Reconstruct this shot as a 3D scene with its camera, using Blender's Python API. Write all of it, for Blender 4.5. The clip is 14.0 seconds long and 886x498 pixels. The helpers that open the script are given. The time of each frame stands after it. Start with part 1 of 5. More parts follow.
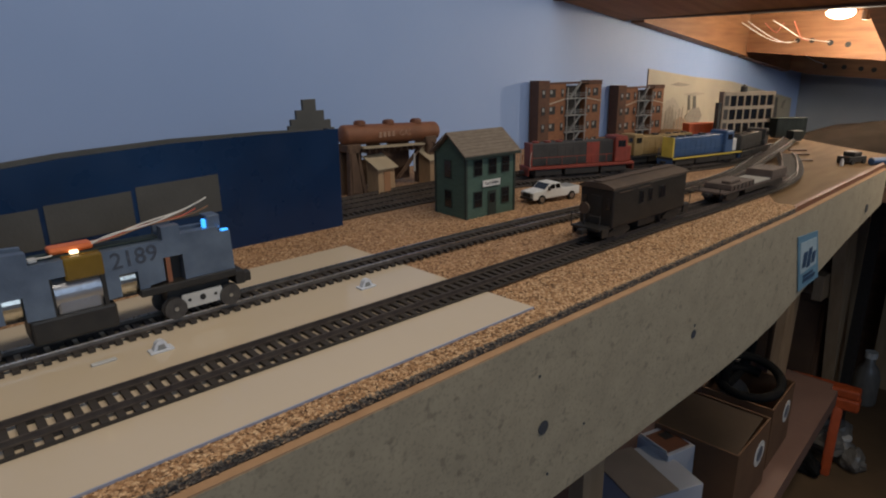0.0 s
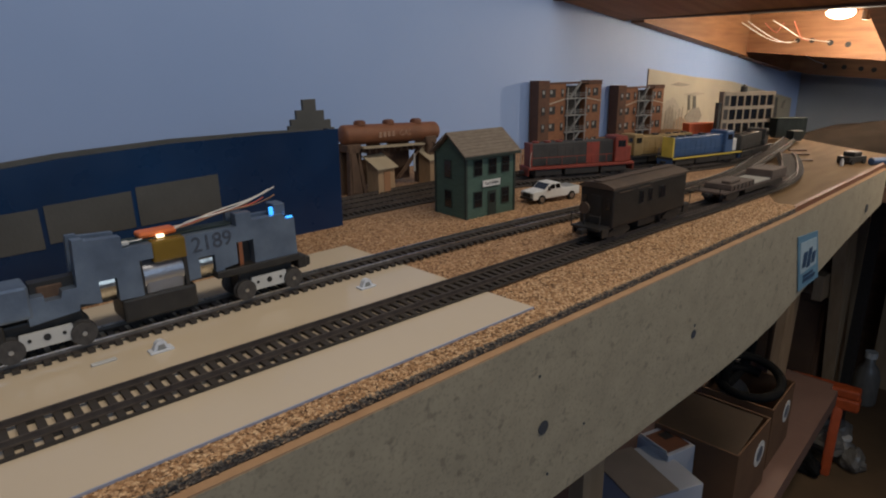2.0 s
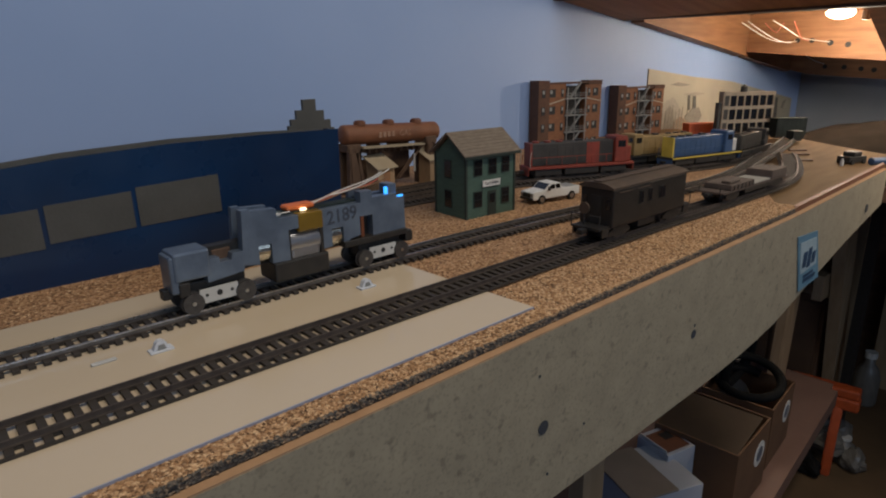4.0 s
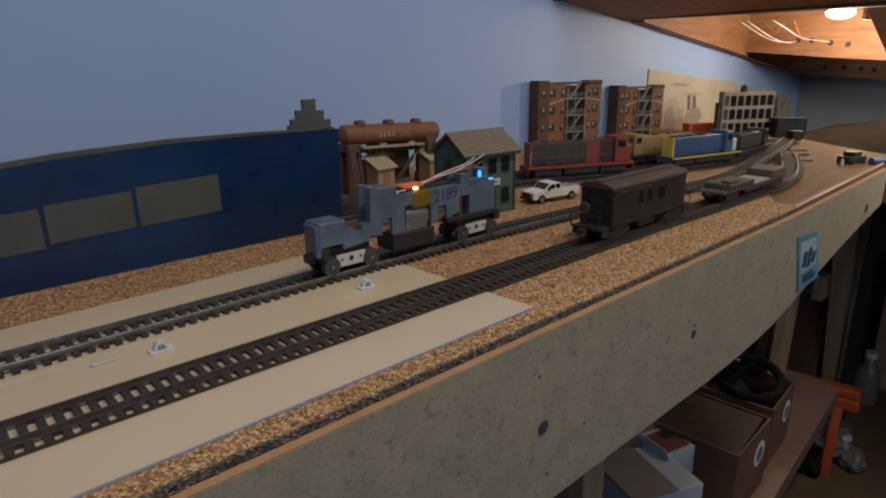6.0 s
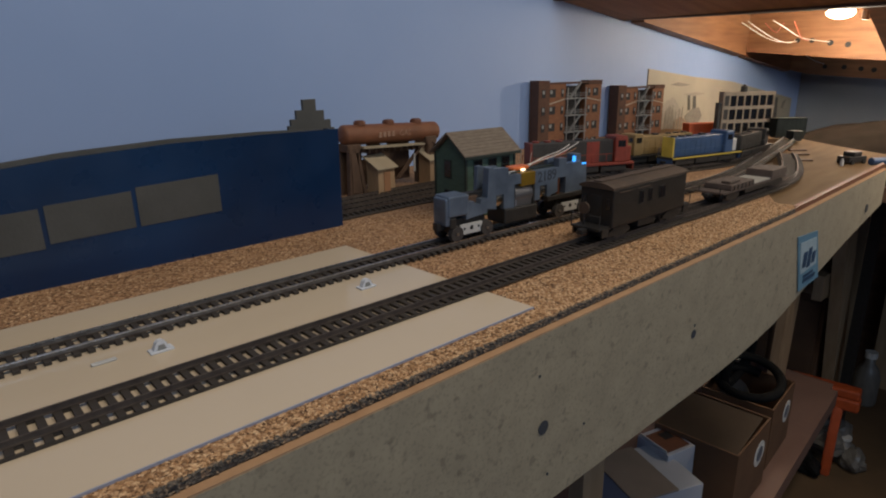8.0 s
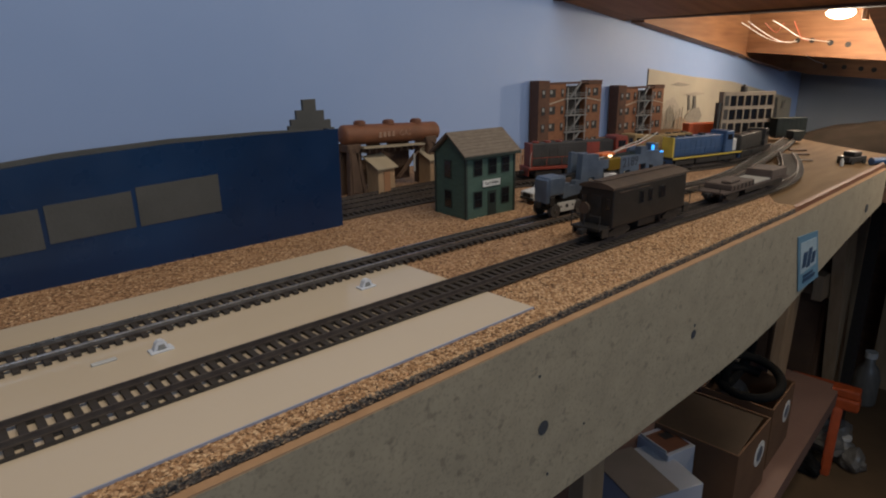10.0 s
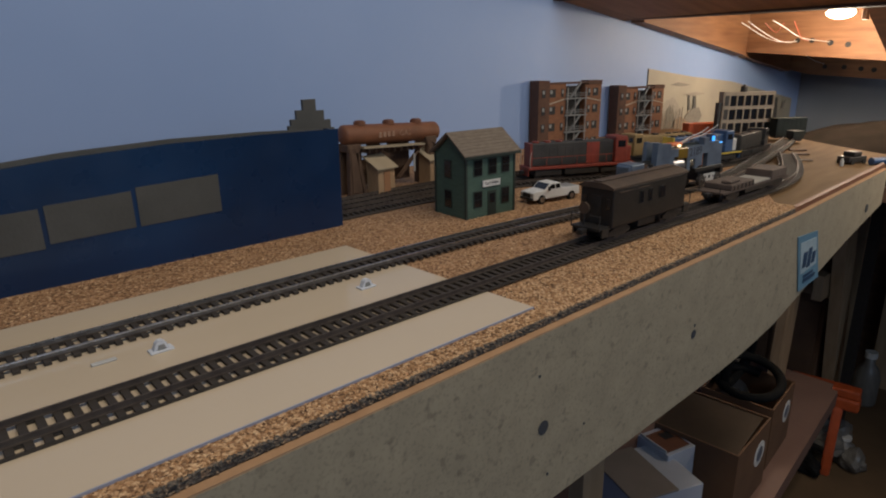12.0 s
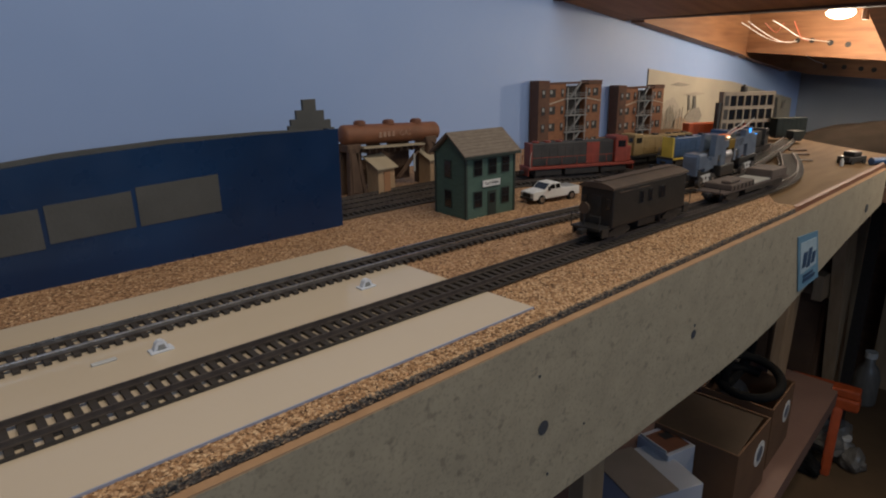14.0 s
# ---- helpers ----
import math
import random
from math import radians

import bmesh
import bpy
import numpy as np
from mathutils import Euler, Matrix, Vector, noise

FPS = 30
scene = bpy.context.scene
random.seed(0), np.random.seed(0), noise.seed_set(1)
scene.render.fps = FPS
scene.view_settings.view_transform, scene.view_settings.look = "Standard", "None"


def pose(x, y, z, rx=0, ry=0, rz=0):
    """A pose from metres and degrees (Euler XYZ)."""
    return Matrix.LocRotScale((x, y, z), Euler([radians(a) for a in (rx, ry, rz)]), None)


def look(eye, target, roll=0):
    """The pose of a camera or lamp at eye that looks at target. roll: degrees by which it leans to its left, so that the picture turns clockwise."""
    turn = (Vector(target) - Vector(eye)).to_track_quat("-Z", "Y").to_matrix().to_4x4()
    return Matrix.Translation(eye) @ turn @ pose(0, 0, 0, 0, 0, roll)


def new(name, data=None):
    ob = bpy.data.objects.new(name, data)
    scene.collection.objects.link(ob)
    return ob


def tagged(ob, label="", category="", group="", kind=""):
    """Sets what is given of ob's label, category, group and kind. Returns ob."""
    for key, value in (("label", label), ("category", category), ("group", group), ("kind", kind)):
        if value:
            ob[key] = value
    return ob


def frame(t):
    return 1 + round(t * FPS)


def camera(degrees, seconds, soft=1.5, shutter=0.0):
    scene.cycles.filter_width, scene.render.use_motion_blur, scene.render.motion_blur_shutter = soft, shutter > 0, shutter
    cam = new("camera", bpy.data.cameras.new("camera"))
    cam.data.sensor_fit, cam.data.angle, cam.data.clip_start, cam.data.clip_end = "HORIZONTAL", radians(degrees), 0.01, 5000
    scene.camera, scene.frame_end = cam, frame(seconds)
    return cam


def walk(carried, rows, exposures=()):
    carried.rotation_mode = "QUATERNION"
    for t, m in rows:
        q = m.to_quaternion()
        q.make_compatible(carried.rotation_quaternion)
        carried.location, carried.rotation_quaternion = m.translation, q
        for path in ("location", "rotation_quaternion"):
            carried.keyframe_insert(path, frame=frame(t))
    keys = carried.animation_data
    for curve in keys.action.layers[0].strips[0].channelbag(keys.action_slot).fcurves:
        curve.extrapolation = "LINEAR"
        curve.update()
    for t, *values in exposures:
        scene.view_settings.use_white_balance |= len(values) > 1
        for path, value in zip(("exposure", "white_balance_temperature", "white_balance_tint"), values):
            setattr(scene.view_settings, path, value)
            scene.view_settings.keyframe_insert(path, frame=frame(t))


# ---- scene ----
cam = camera(72.055, 14.0, soft=2.0)
EYE = Vector((0.0, 0.0, 0.1333))
HEADING = Vector((0.637917, 0.713114, -0.290740))
STAND = look(EYE, EYE + HEADING, -0.963)
walk(cam, [(0.0, STAND), (14.0, STAND)], [(0.0, 0.0), (14.0, 0.0)])

# ---- light ----
world = bpy.data.worlds.new("world")
scene.world = world
world.use_nodes = True
world.node_tree.nodes["Background"].inputs["Color"].default_value = (0.55, 0.7, 1.0, 1)
world.node_tree.nodes["Background"].inputs["Strength"].default_value = 0.05


def area_lamp(name, eye, target, sx, sy, watts, color):
    data = bpy.data.lights.new(name, "AREA")
    data.shape, data.size, data.size_y, data.energy, data.color = "RECTANGLE", sx, sy, watts, color
    ob = new(name, data)
    ob.matrix_world = look(eye, target)
    return ob


WINDOW_LIGHT = area_lamp("window_light", (0.0, -1.5, 0.52), (0.6, 0.4, 0.05), 1.3, 0.6, 6.0, (0.57, 0.75, 1.0))
SHOP_LIGHT = area_lamp("shop_light", (0.35, -0.1, 0.86), (0.35, 0.12, 0.0), 1.2, 0.12, 5.9, (1.0, 0.89, 0.75))
bulb_data = bpy.data.lights.new("bulb_light", "POINT")
bulb_data.energy, bulb_data.color, bulb_data.shadow_soft_size = 3.2, (1.0, 0.84, 0.66), 0.014
BULB = new("bulb_light", bulb_data)
# added fill light, out of view, that lifts the fascia and end wall
edge_data = bpy.data.lights.new("clip_lamp_light", "POINT")
edge_data.energy, edge_data.color, edge_data.shadow_soft_size = 2.5, (1.0, 0.84, 0.66), 0.03
EDGE_FILL = new("clip_lamp_light", edge_data)
EDGE_FILL.location = (1.08, 0.03, 0.195)

# ---- materials ----
MATS = {}


def mat(name, color, color2=None, rough=0.6, metal=0.0, scale=60.0, bump=0.15, fine=600.0, spec=0.5, emit=None, power=0.0, stretch=(1, 1, 1), alpha=None):
    """A two-scale noise material: blotches between two colours, fine grain in the relief."""
    if name in MATS:
        return MATS[name]
    m = bpy.data.materials.new(name)
    m.use_nodes = True
    nt = m.node_tree
    b = nt.nodes["Principled BSDF"]
    color2 = color2 or tuple(c * 0.72 for c in color)
    tc = nt.nodes.new("ShaderNodeTexCoord")
    mp = nt.nodes.new("ShaderNodeMapping")
    mp.inputs["Scale"].default_value = stretch
    nt.links.new(tc.outputs["Object"], mp.inputs["Vector"])
    n1 = nt.nodes.new("ShaderNodeTexNoise")
    n1.inputs["Scale"].default_value, n1.inputs["Detail"].default_value = scale, 6
    n2 = nt.nodes.new("ShaderNodeTexNoise")
    n2.inputs["Scale"].default_value, n2.inputs["Detail"].default_value = fine, 3
    nt.links.new(mp.outputs[0], n1.inputs["Vector"])
    nt.links.new(mp.outputs[0], n2.inputs["Vector"])
    ramp = nt.nodes.new("ShaderNodeMapRange")
    ramp.inputs["From Min"].default_value, ramp.inputs["From Max"].default_value = 0.3, 0.7
    nt.links.new(n1.outputs["Fac"], ramp.inputs["Value"])
    mix = nt.nodes.new("ShaderNodeMix")
    mix.data_type = "RGBA"
    mix.inputs[6].default_value, mix.inputs[7].default_value = (*color, 1), (*color2, 1)
    nt.links.new(ramp.outputs[0], mix.inputs[0])
    nt.links.new(mix.outputs[2], b.inputs["Base Color"])
    rr = nt.nodes.new("ShaderNodeMapRange")
    rr.inputs["To Min"].default_value, rr.inputs["To Max"].default_value = max(rough - 0.12, 0.02), min(rough + 0.12, 1)
    nt.links.new(n2.outputs["Fac"], rr.inputs["Value"])
    nt.links.new(rr.outputs[0], b.inputs["Roughness"])
    b.inputs["Metallic"].default_value = metal
    b.inputs["Specular IOR Level"].default_value = spec
    if bump:
        bp = nt.nodes.new("ShaderNodeBump")
        bp.inputs["Strength"].default_value, bp.inputs["Distance"].default_value = bump, 0.001
        nt.links.new(n2.outputs["Fac"], bp.inputs["Height"])
        nt.links.new(bp.outputs[0], b.inputs["Normal"])
    if emit:
        b.inputs["Emission Color"].default_value, b.inputs["Emission Strength"].default_value = (*emit, 1), power
    MATS[name] = m
    return m


def grain_mat(name, stops, scale, rough=0.9, bump=0.8):
    """Loose grains: each voronoi cell takes one of a few colours."""
    m = bpy.data.materials.new(name)
    m.use_nodes = True
    nt = m.node_tree
    b = nt.nodes["Principled BSDF"]
    tc = nt.nodes.new("ShaderNodeTexCoord")
    v = nt.nodes.new("ShaderNodeTexVoronoi")
    v.inputs["Scale"].default_value = scale
    nt.links.new(tc.outputs["Object"], v.inputs["Vector"])
    sep = nt.nodes.new("ShaderNodeSeparateColor")
    nt.links.new(v.outputs["Color"], sep.inputs[0])
    ramp = nt.nodes.new("ShaderNodeValToRGB")
    while len(ramp.color_ramp.elements) < len(stops):
        ramp.color_ramp.elements.new(0.5)
    for e, (pos, c) in zip(ramp.color_ramp.elements, stops):
        e.position, e.color = pos, (*c, 1)
    nt.links.new(sep.outputs[0], ramp.inputs[0])
    n = nt.nodes.new("ShaderNodeTexNoise")
    n.inputs["Scale"].default_value = 14
    nt.links.new(tc.outputs["Object"], n.inputs["Vector"])
    mr = nt.nodes.new("ShaderNodeMapRange")
    mr.inputs["To Min"].default_value, mr.inputs["To Max"].default_value = 0.75, 1.15
    nt.links.new(n.outputs["Fac"], mr.inputs["Value"])
    mul = nt.nodes.new("ShaderNodeMix")
    mul.data_type, mul.blend_type = "RGBA", "MULTIPLY"
    mul.inputs[0].default_value = 1
    nt.links.new(ramp.outputs[0], mul.inputs[6])
    nt.links.new(mr.outputs[0], mul.inputs[7])
    nt.links.new(mul.outputs[2], b.inputs["Base Color"])
    b.inputs["Roughness"].default_value = rough
    bp = nt.nodes.new("ShaderNodeBump")
    bp.inputs["Strength"].default_value, bp.inputs["Distance"].default_value = bump, 0.0015
    nt.links.new(v.outputs["Distance"], bp.inputs["Height"])
    nt.links.new(bp.outputs[0], b.inputs["Normal"])
    MATS[name] = m
    return m


def island_mat(name, stops, rough=0.9):
    """Loose chips: every chip takes one of a few colours."""
    m = bpy.data.materials.new(name)
    m.use_nodes = True
    nt = m.node_tree
    g = nt.nodes.new("ShaderNodeNewGeometry")
    ramp = nt.nodes.new("ShaderNodeValToRGB")
    while len(ramp.color_ramp.elements) < len(stops):
        ramp.color_ramp.elements.new(0.5)
    for e, (pos, c) in zip(ramp.color_ramp.elements, stops):
        e.position, e.color = pos, (*c, 1)
    nt.links.new(g.outputs["Random Per Island"], ramp.inputs[0])
    nt.links.new(ramp.outputs[0], nt.nodes["Principled BSDF"].inputs["Base Color"])
    nt.nodes["Principled BSDF"].inputs["Roughness"].default_value = rough
    MATS[name] = m
    return m


def speck_mat(name, light, dark, speck):
    """Pressed fibreboard: soft blotches, a fine fibre grain and scattered dark specks."""
    m = mat(name, light, dark, 0.8, scale=55, fine=1500, bump=0.05)
    nt = m.node_tree
    mix = next(n for n in nt.nodes if n.bl_idname == "ShaderNodeMix")
    bsdf = nt.nodes["Principled BSDF"]
    tc = nt.nodes.new("ShaderNodeTexCoord")
    last = mix.outputs[2]
    for scale, lo, hi, amount in ((170, 0.60, 0.72, 0.55), (620, 0.50, 0.78, 0.5)):
        n = nt.nodes.new("ShaderNodeTexNoise")
        n.inputs["Scale"].default_value, n.inputs["Detail"].default_value = scale, 2
        nt.links.new(tc.outputs["Object"], n.inputs["Vector"])
        r = nt.nodes.new("ShaderNodeMapRange")
        r.inputs["From Min"].default_value, r.inputs["From Max"].default_value, r.inputs["To Max"].default_value = lo, hi, amount
        nt.links.new(n.outputs["Fac"], r.inputs["Value"])
        k = nt.nodes.new("ShaderNodeMix")
        k.data_type = "RGBA"
        k.inputs[7].default_value = (*speck, 1)
        nt.links.new(r.outputs[0], k.inputs[0])
        nt.links.new(last, k.inputs[6])
        last = k.outputs[2]
    nt.links.new(last, bsdf.inputs["Base Color"])
    return m


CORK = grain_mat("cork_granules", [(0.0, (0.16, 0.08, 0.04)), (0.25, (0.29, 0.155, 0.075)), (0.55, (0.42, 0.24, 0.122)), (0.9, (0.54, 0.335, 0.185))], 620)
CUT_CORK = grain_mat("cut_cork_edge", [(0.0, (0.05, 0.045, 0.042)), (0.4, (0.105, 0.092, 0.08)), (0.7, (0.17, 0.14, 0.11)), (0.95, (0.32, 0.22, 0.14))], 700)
CHIPS = island_mat("cork_chips", [(0.0, (0.1, 0.055, 0.03)), (0.25, (0.31, 0.17, 0.08)), (0.6, (0.52, 0.31, 0.155)), (0.95, (0.7, 0.49, 0.29))])
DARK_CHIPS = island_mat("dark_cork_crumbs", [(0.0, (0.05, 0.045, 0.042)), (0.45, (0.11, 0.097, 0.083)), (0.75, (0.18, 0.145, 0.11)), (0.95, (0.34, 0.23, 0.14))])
WALL_BLUE = mat("sky_blue_wall_paint", (0.3, 0.42, 0.68), (0.27, 0.39, 0.65), 0.55, scale=5, fine=90, bump=0.08)
WALL_GREY = mat("grey_wall_paint", (0.24, 0.26, 0.295), (0.20, 0.225, 0.26), 0.9, spec=0.2, scale=6, fine=90, bump=0.08)
FASCIA = speck_mat("grey_fibreboard", (0.36, 0.305, 0.21), (0.30, 0.254, 0.176), (0.15, 0.125, 0.09))
PLY = mat("plywood", (0.19, 0.12, 0.060), (0.14, 0.084, 0.041), 0.85, spec=0.2, scale=12, fine=300, stretch=(1, 8, 1), bump=0.2)
TAN_EDGE = mat("raw_board_edge", (0.46, 0.285, 0.16), (0.37, 0.22, 0.12), 0.8, scale=80)
RED_TRIM = mat("reddish_wood_trim", (0.2, 0.075, 0.035), (0.13, 0.05, 0.025), 0.6, stretch=(1, 10, 10))
CARD = mat("cream_styrene", (0.63, 0.525, 0.385), (0.59, 0.49, 0.355), 0.15, scale=9, fine=200, bump=0.03)
LILAC = mat("lilac_film_edge", (0.36, 0.38, 0.47), (0.29, 0.31, 0.39), 0.4)
TIE = mat("dark_brown_tie_plastic", (0.045, 0.036, 0.03), (0.03, 0.025, 0.02), 0.75, scale=120)
RAIL_SIDE = mat("tarnished_rail_side", (0.20, 0.19, 0.18), (0.12, 0.11, 0.10), 0.45, metal=0.5, scale=200)
TANK_PALE = mat("worn_pale_lettering", (0.36, 0.24, 0.17), (0.24, 0.12, 0.07), 0.7, scale=300)
RAIL = mat("nickel_silver_rail", (0.66, 0.68, 0.72), (0.46, 0.46, 0.47), 0.3, metal=1.0, scale=200)
RUSTY = mat("weathered_rail", (0.1, 0.08, 0.065), (0.06, 0.045, 0.04), 0.6, metal=0.3, scale=200)
ROADBED = mat("dark_roadbed", (0.06, 0.045, 0.035), (0.035, 0.028, 0.022), 0.95, scale=250)
JOIST = mat("old_pine_joist", (0.3, 0.145, 0.065), (0.2, 0.09, 0.04), 0.65, scale=14, fine=200, stretch=(1, 1, 9), bump=0.3)
# darker copy of the pine; on the near joists it paints their unlit side
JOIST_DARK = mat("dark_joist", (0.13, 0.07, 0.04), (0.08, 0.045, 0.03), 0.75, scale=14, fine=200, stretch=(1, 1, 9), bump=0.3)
SUBFLOOR = mat("subfloor_boards", (0.42, 0.21, 0.09), (0.3, 0.14, 0.06), 0.7, scale=10, stretch=(1, 7, 1), bump=0.3)
LEG_WOOD = mat("unpainted_pine", (0.36, 0.25, 0.15), (0.27, 0.18, 0.1), 0.7, scale=14, stretch=(6, 6, 1), bump=0.2)
FLOOR = mat("brown_floor", (0.13, 0.08, 0.04), (0.08, 0.05, 0.026), 0.7, scale=8)
HOLE = mat("bored_hole_dark", (0.03, 0.036, 0.05), (0.05, 0.05, 0.055), 0.9)
NAVY = mat("navy_blue_card", (0.005, 0.034, 0.105), (0.003, 0.013, 0.042), 0.3, scale=6, fine=40, bump=0)
CHAR = mat("charcoal_card", (0.075, 0.075, 0.07), (0.055, 0.055, 0.05), 0.7, scale=30)
GREY_ZINC = mat("blue_grey_zinc", (0.19, 0.245, 0.32), (0.115, 0.15, 0.21), 0.36, metal=0.45, scale=70, fine=900)
STEEL = mat("bright_steel", (0.6, 0.6, 0.58), (0.45, 0.45, 0.43), 0.34, metal=1.0)
BLACK = mat("black_plastic", (0.016, 0.015, 0.014), (0.028, 0.025, 0.022), 0.5, scale=150)
GREY_TREAD = mat("worn_wheel_face", (0.09, 0.085, 0.08), (0.055, 0.05, 0.05), 0.5, metal=0.4, scale=300)
OFFWHITE = mat("off_white_plastic", (0.56, 0.56, 0.54), (0.46, 0.46, 0.44), 0.4)
SENSOR_WHITE = mat("bluish_white_plastic", (0.66, 0.69, 0.74), (0.56, 0.59, 0.64), 0.35)
FLYWHEEL = mat("polished_flywheel", (0.72, 0.68, 0.58), (0.55, 0.51, 0.43), 0.2, metal=1.0, stretch=(12, 1, 1))
AMBER = mat("amber_tape", (0.22, 0.135, 0.02), (0.14, 0.085, 0.014), 0.2)
ORANGE_SLEEVE = mat("orange_shrink_sleeve", (0.75, 0.19, 0.05), (0.6, 0.13, 0.03), 0.4)
COPPER = mat("copper_strip", (0.7, 0.3, 0.17), None, 0.35, metal=1.0)
LED = mat("blue_light_diode", (0.1, 0.4, 0.9), None, 0.2, emit=(0.04, 0.36, 1.0), power=1.7)
WARM_LED = mat("warm_light_diode", (1, 0.8, 0.5), None, 0.2, emit=(1.0, 0.8, 0.5), power=2.2)
MARKER = mat("blue_black_marker", (0.035, 0.042, 0.06), (0.07, 0.085, 0.115), 0.5, scale=400)
MOTOR_GREY = mat("dull_silver_can", (0.46, 0.47, 0.50), (0.36, 0.37, 0.40), 0.33, metal=0.9, scale=60)
DEPOT_GREEN = mat("dull_green_siding", (0.075, 0.135, 0.105), (0.056, 0.102, 0.078), 0.75, scale=90, stretch=(1, 1, 6))
DEPOT_TRIM = mat("dark_green_trim", (0.022, 0.036, 0.03), None, 0.6)
SHINGLE = mat("grey_brown_shingle", (0.20, 0.162, 0.125), (0.14, 0.112, 0.086), 0.9, scale=160, stretch=(1, 3, 3))
GLASS_DARK = mat("dark_window_pane", (0.014, 0.014, 0.016), None, 0.12, spec=0.7)
SIGN_WHITE = mat("white_sign", (0.75, 0.75, 0.72), None, 0.5)
INK = mat("black_ink", (0.02, 0.02, 0.02), None, 0.6)
TANK_RUST = mat("rust_brown_tank", (0.22, 0.085, 0.04), (0.15, 0.06, 0.03), 0.55, scale=70)
TIMBER = mat("brown_timber", (0.12, 0.07, 0.042), (0.08, 0.045, 0.028), 0.8, scale=70, stretch=(5, 5, 1))
SHED_TAN = mat("tan_shed_boards", (0.4, 0.27, 0.16), (0.32, 0.21, 0.12), 0.8, scale=90, stretch=(6, 6, 1))
SHED_ROOF = mat("pale_tan_roof", (0.38, 0.315, 0.22), (0.31, 0.255, 0.175), 0.8)
SHED_DOOR = mat("brown_shed_door", (0.36, 0.18, 0.09), None, 0.7)
WHITE_CAR = mat("white_car_paint", (0.78, 0.78, 0.75), (0.7, 0.7, 0.67), 0.25, bump=0)
TYRE = mat("black_rubber", (0.012, 0.012, 0.012), None, 0.8)
CHROME = mat("silver_rim", (0.6, 0.6, 0.6), None, 0.3, metal=1.0)
RED_LOCO = mat("faded_red_paint", (0.27, 0.046, 0.026), (0.17, 0.033, 0.021), 0.5, scale=80)
DARK_LOCO = mat("sooty_black_paint", (0.03, 0.028, 0.025), (0.05, 0.045, 0.04), 0.6, scale=80)
OCHRE = mat("ochre_paint", (0.3, 0.2, 0.08), (0.22, 0.15, 0.06), 0.6, scale=80)
LOCO_BLUE = mat("bright_blue_paint", (0.05, 0.1, 0.21), (0.04, 0.08, 0.16), 0.4, scale=80)
LOCO_YELLOW = mat("yellow_paint", (0.7, 0.52, 0.08), None, 0.4)
CABOOSE = mat("dark_brown_caboose_paint", (0.022, 0.019, 0.016), (0.014, 0.012, 0.010), 0.45, scale=90)
CABOOSE_ROOF = mat("dusty_brown_roof", (0.085, 0.055, 0.036), (0.05, 0.034, 0.024), 0.7, scale=70)
FLAT_BROWN = mat("weathered_brown_deck", (0.105, 0.076, 0.060), (0.072, 0.052, 0.042), 0.8, scale=70)
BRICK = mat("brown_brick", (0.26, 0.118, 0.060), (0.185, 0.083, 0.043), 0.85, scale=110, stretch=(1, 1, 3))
# the same brick, with the shade on towers and parapets put into its colour
BRICK_SHADED = mat("shadowed_brown_brick", (0.12, 0.06, 0.038), (0.088, 0.044, 0.028), 0.85, scale=110)
PALE_STONE = mat("pale_concrete", (0.46, 0.395, 0.30), (0.37, 0.315, 0.24), 0.8)
IRON_GREY = mat("grey_iron", (0.26, 0.27, 0.27), None, 0.5)
PHOTO = mat("faded_print", (0.42, 0.385, 0.30), (0.34, 0.315, 0.25), 0.7, scale=12, bump=0)
PRINT_GREY = mat("print_grey", (0.26, 0.24, 0.20), (0.19, 0.178, 0.15), 0.7, scale=150, bump=0)
PRINT_PALE = mat("print_pale_grey", (0.34, 0.315, 0.26), (0.27, 0.25, 0.205), 0.7, scale=150, bump=0)
PRINT_DARK = mat("print_dark_grey", (0.12, 0.115, 0.10), (0.08, 0.076, 0.07), 0.7, scale=150, bump=0)
PRINT_BROWN = mat("print_brown", (0.30, 0.21, 0.14), (0.22, 0.165, 0.115), 0.7, scale=150, bump=0)
PALE_PANE = mat("grey_glass_pane", (0.30, 0.31, 0.30), (0.2, 0.21, 0.21), 0.3)
PALE_PANEL = mat("pale_deck_panel", (0.42, 0.40, 0.35), (0.34, 0.32, 0.28), 0.6)
ORANGE_BOX = mat("orange_red_container", (0.62, 0.12, 0.03), (0.52, 0.1, 0.03), 0.5)
BOXCAR_GREEN = mat("dark_grey_green_car", (0.05, 0.06, 0.057), (0.036, 0.044, 0.041), 0.9, spec=0.1)
BOXCAR_DARK = mat("dull_dark_green_car", (0.036, 0.042, 0.036), (0.026, 0.03, 0.026), 0.8)
HILL = mat("dark_earth_hill", (0.026, 0.020, 0.016), (0.016, 0.013, 0.010), 0.98, spec=0.05, scale=30, bump=0.6)
CARTON = mat("brown_cardboard", (0.135, 0.07, 0.034), (0.10, 0.05, 0.026), 0.8, scale=20)
CARTON_IN = mat("plain_cardboard", (0.062, 0.038, 0.019), None, 0.85, scale=20)
WHITE_BOX = mat("white_carton", (0.5, 0.52, 0.56), (0.43, 0.45, 0.49), 0.6, scale=15)
GREY_LID = mat("grey_brown_carton_lid", (0.26, 0.21, 0.17), (0.2, 0.165, 0.13), 0.7, scale=15)
SHELF_RED = mat("red_brown_shelf", (0.17, 0.10, 0.078), (0.13, 0.075, 0.058), 0.6, scale=12)
ORANGE_CORD = mat("orange_plastic", (0.42, 0.075, 0.02), None, 0.45)
CLEAR_GREY = mat("grey_bottle_plastic", (0.16, 0.15, 0.135), (0.11, 0.105, 0.095), 0.35)
RUBBISH_DARK = mat("dark_fabric", (0.012, 0.012, 0.012), None, 0.9, spec=0.1)
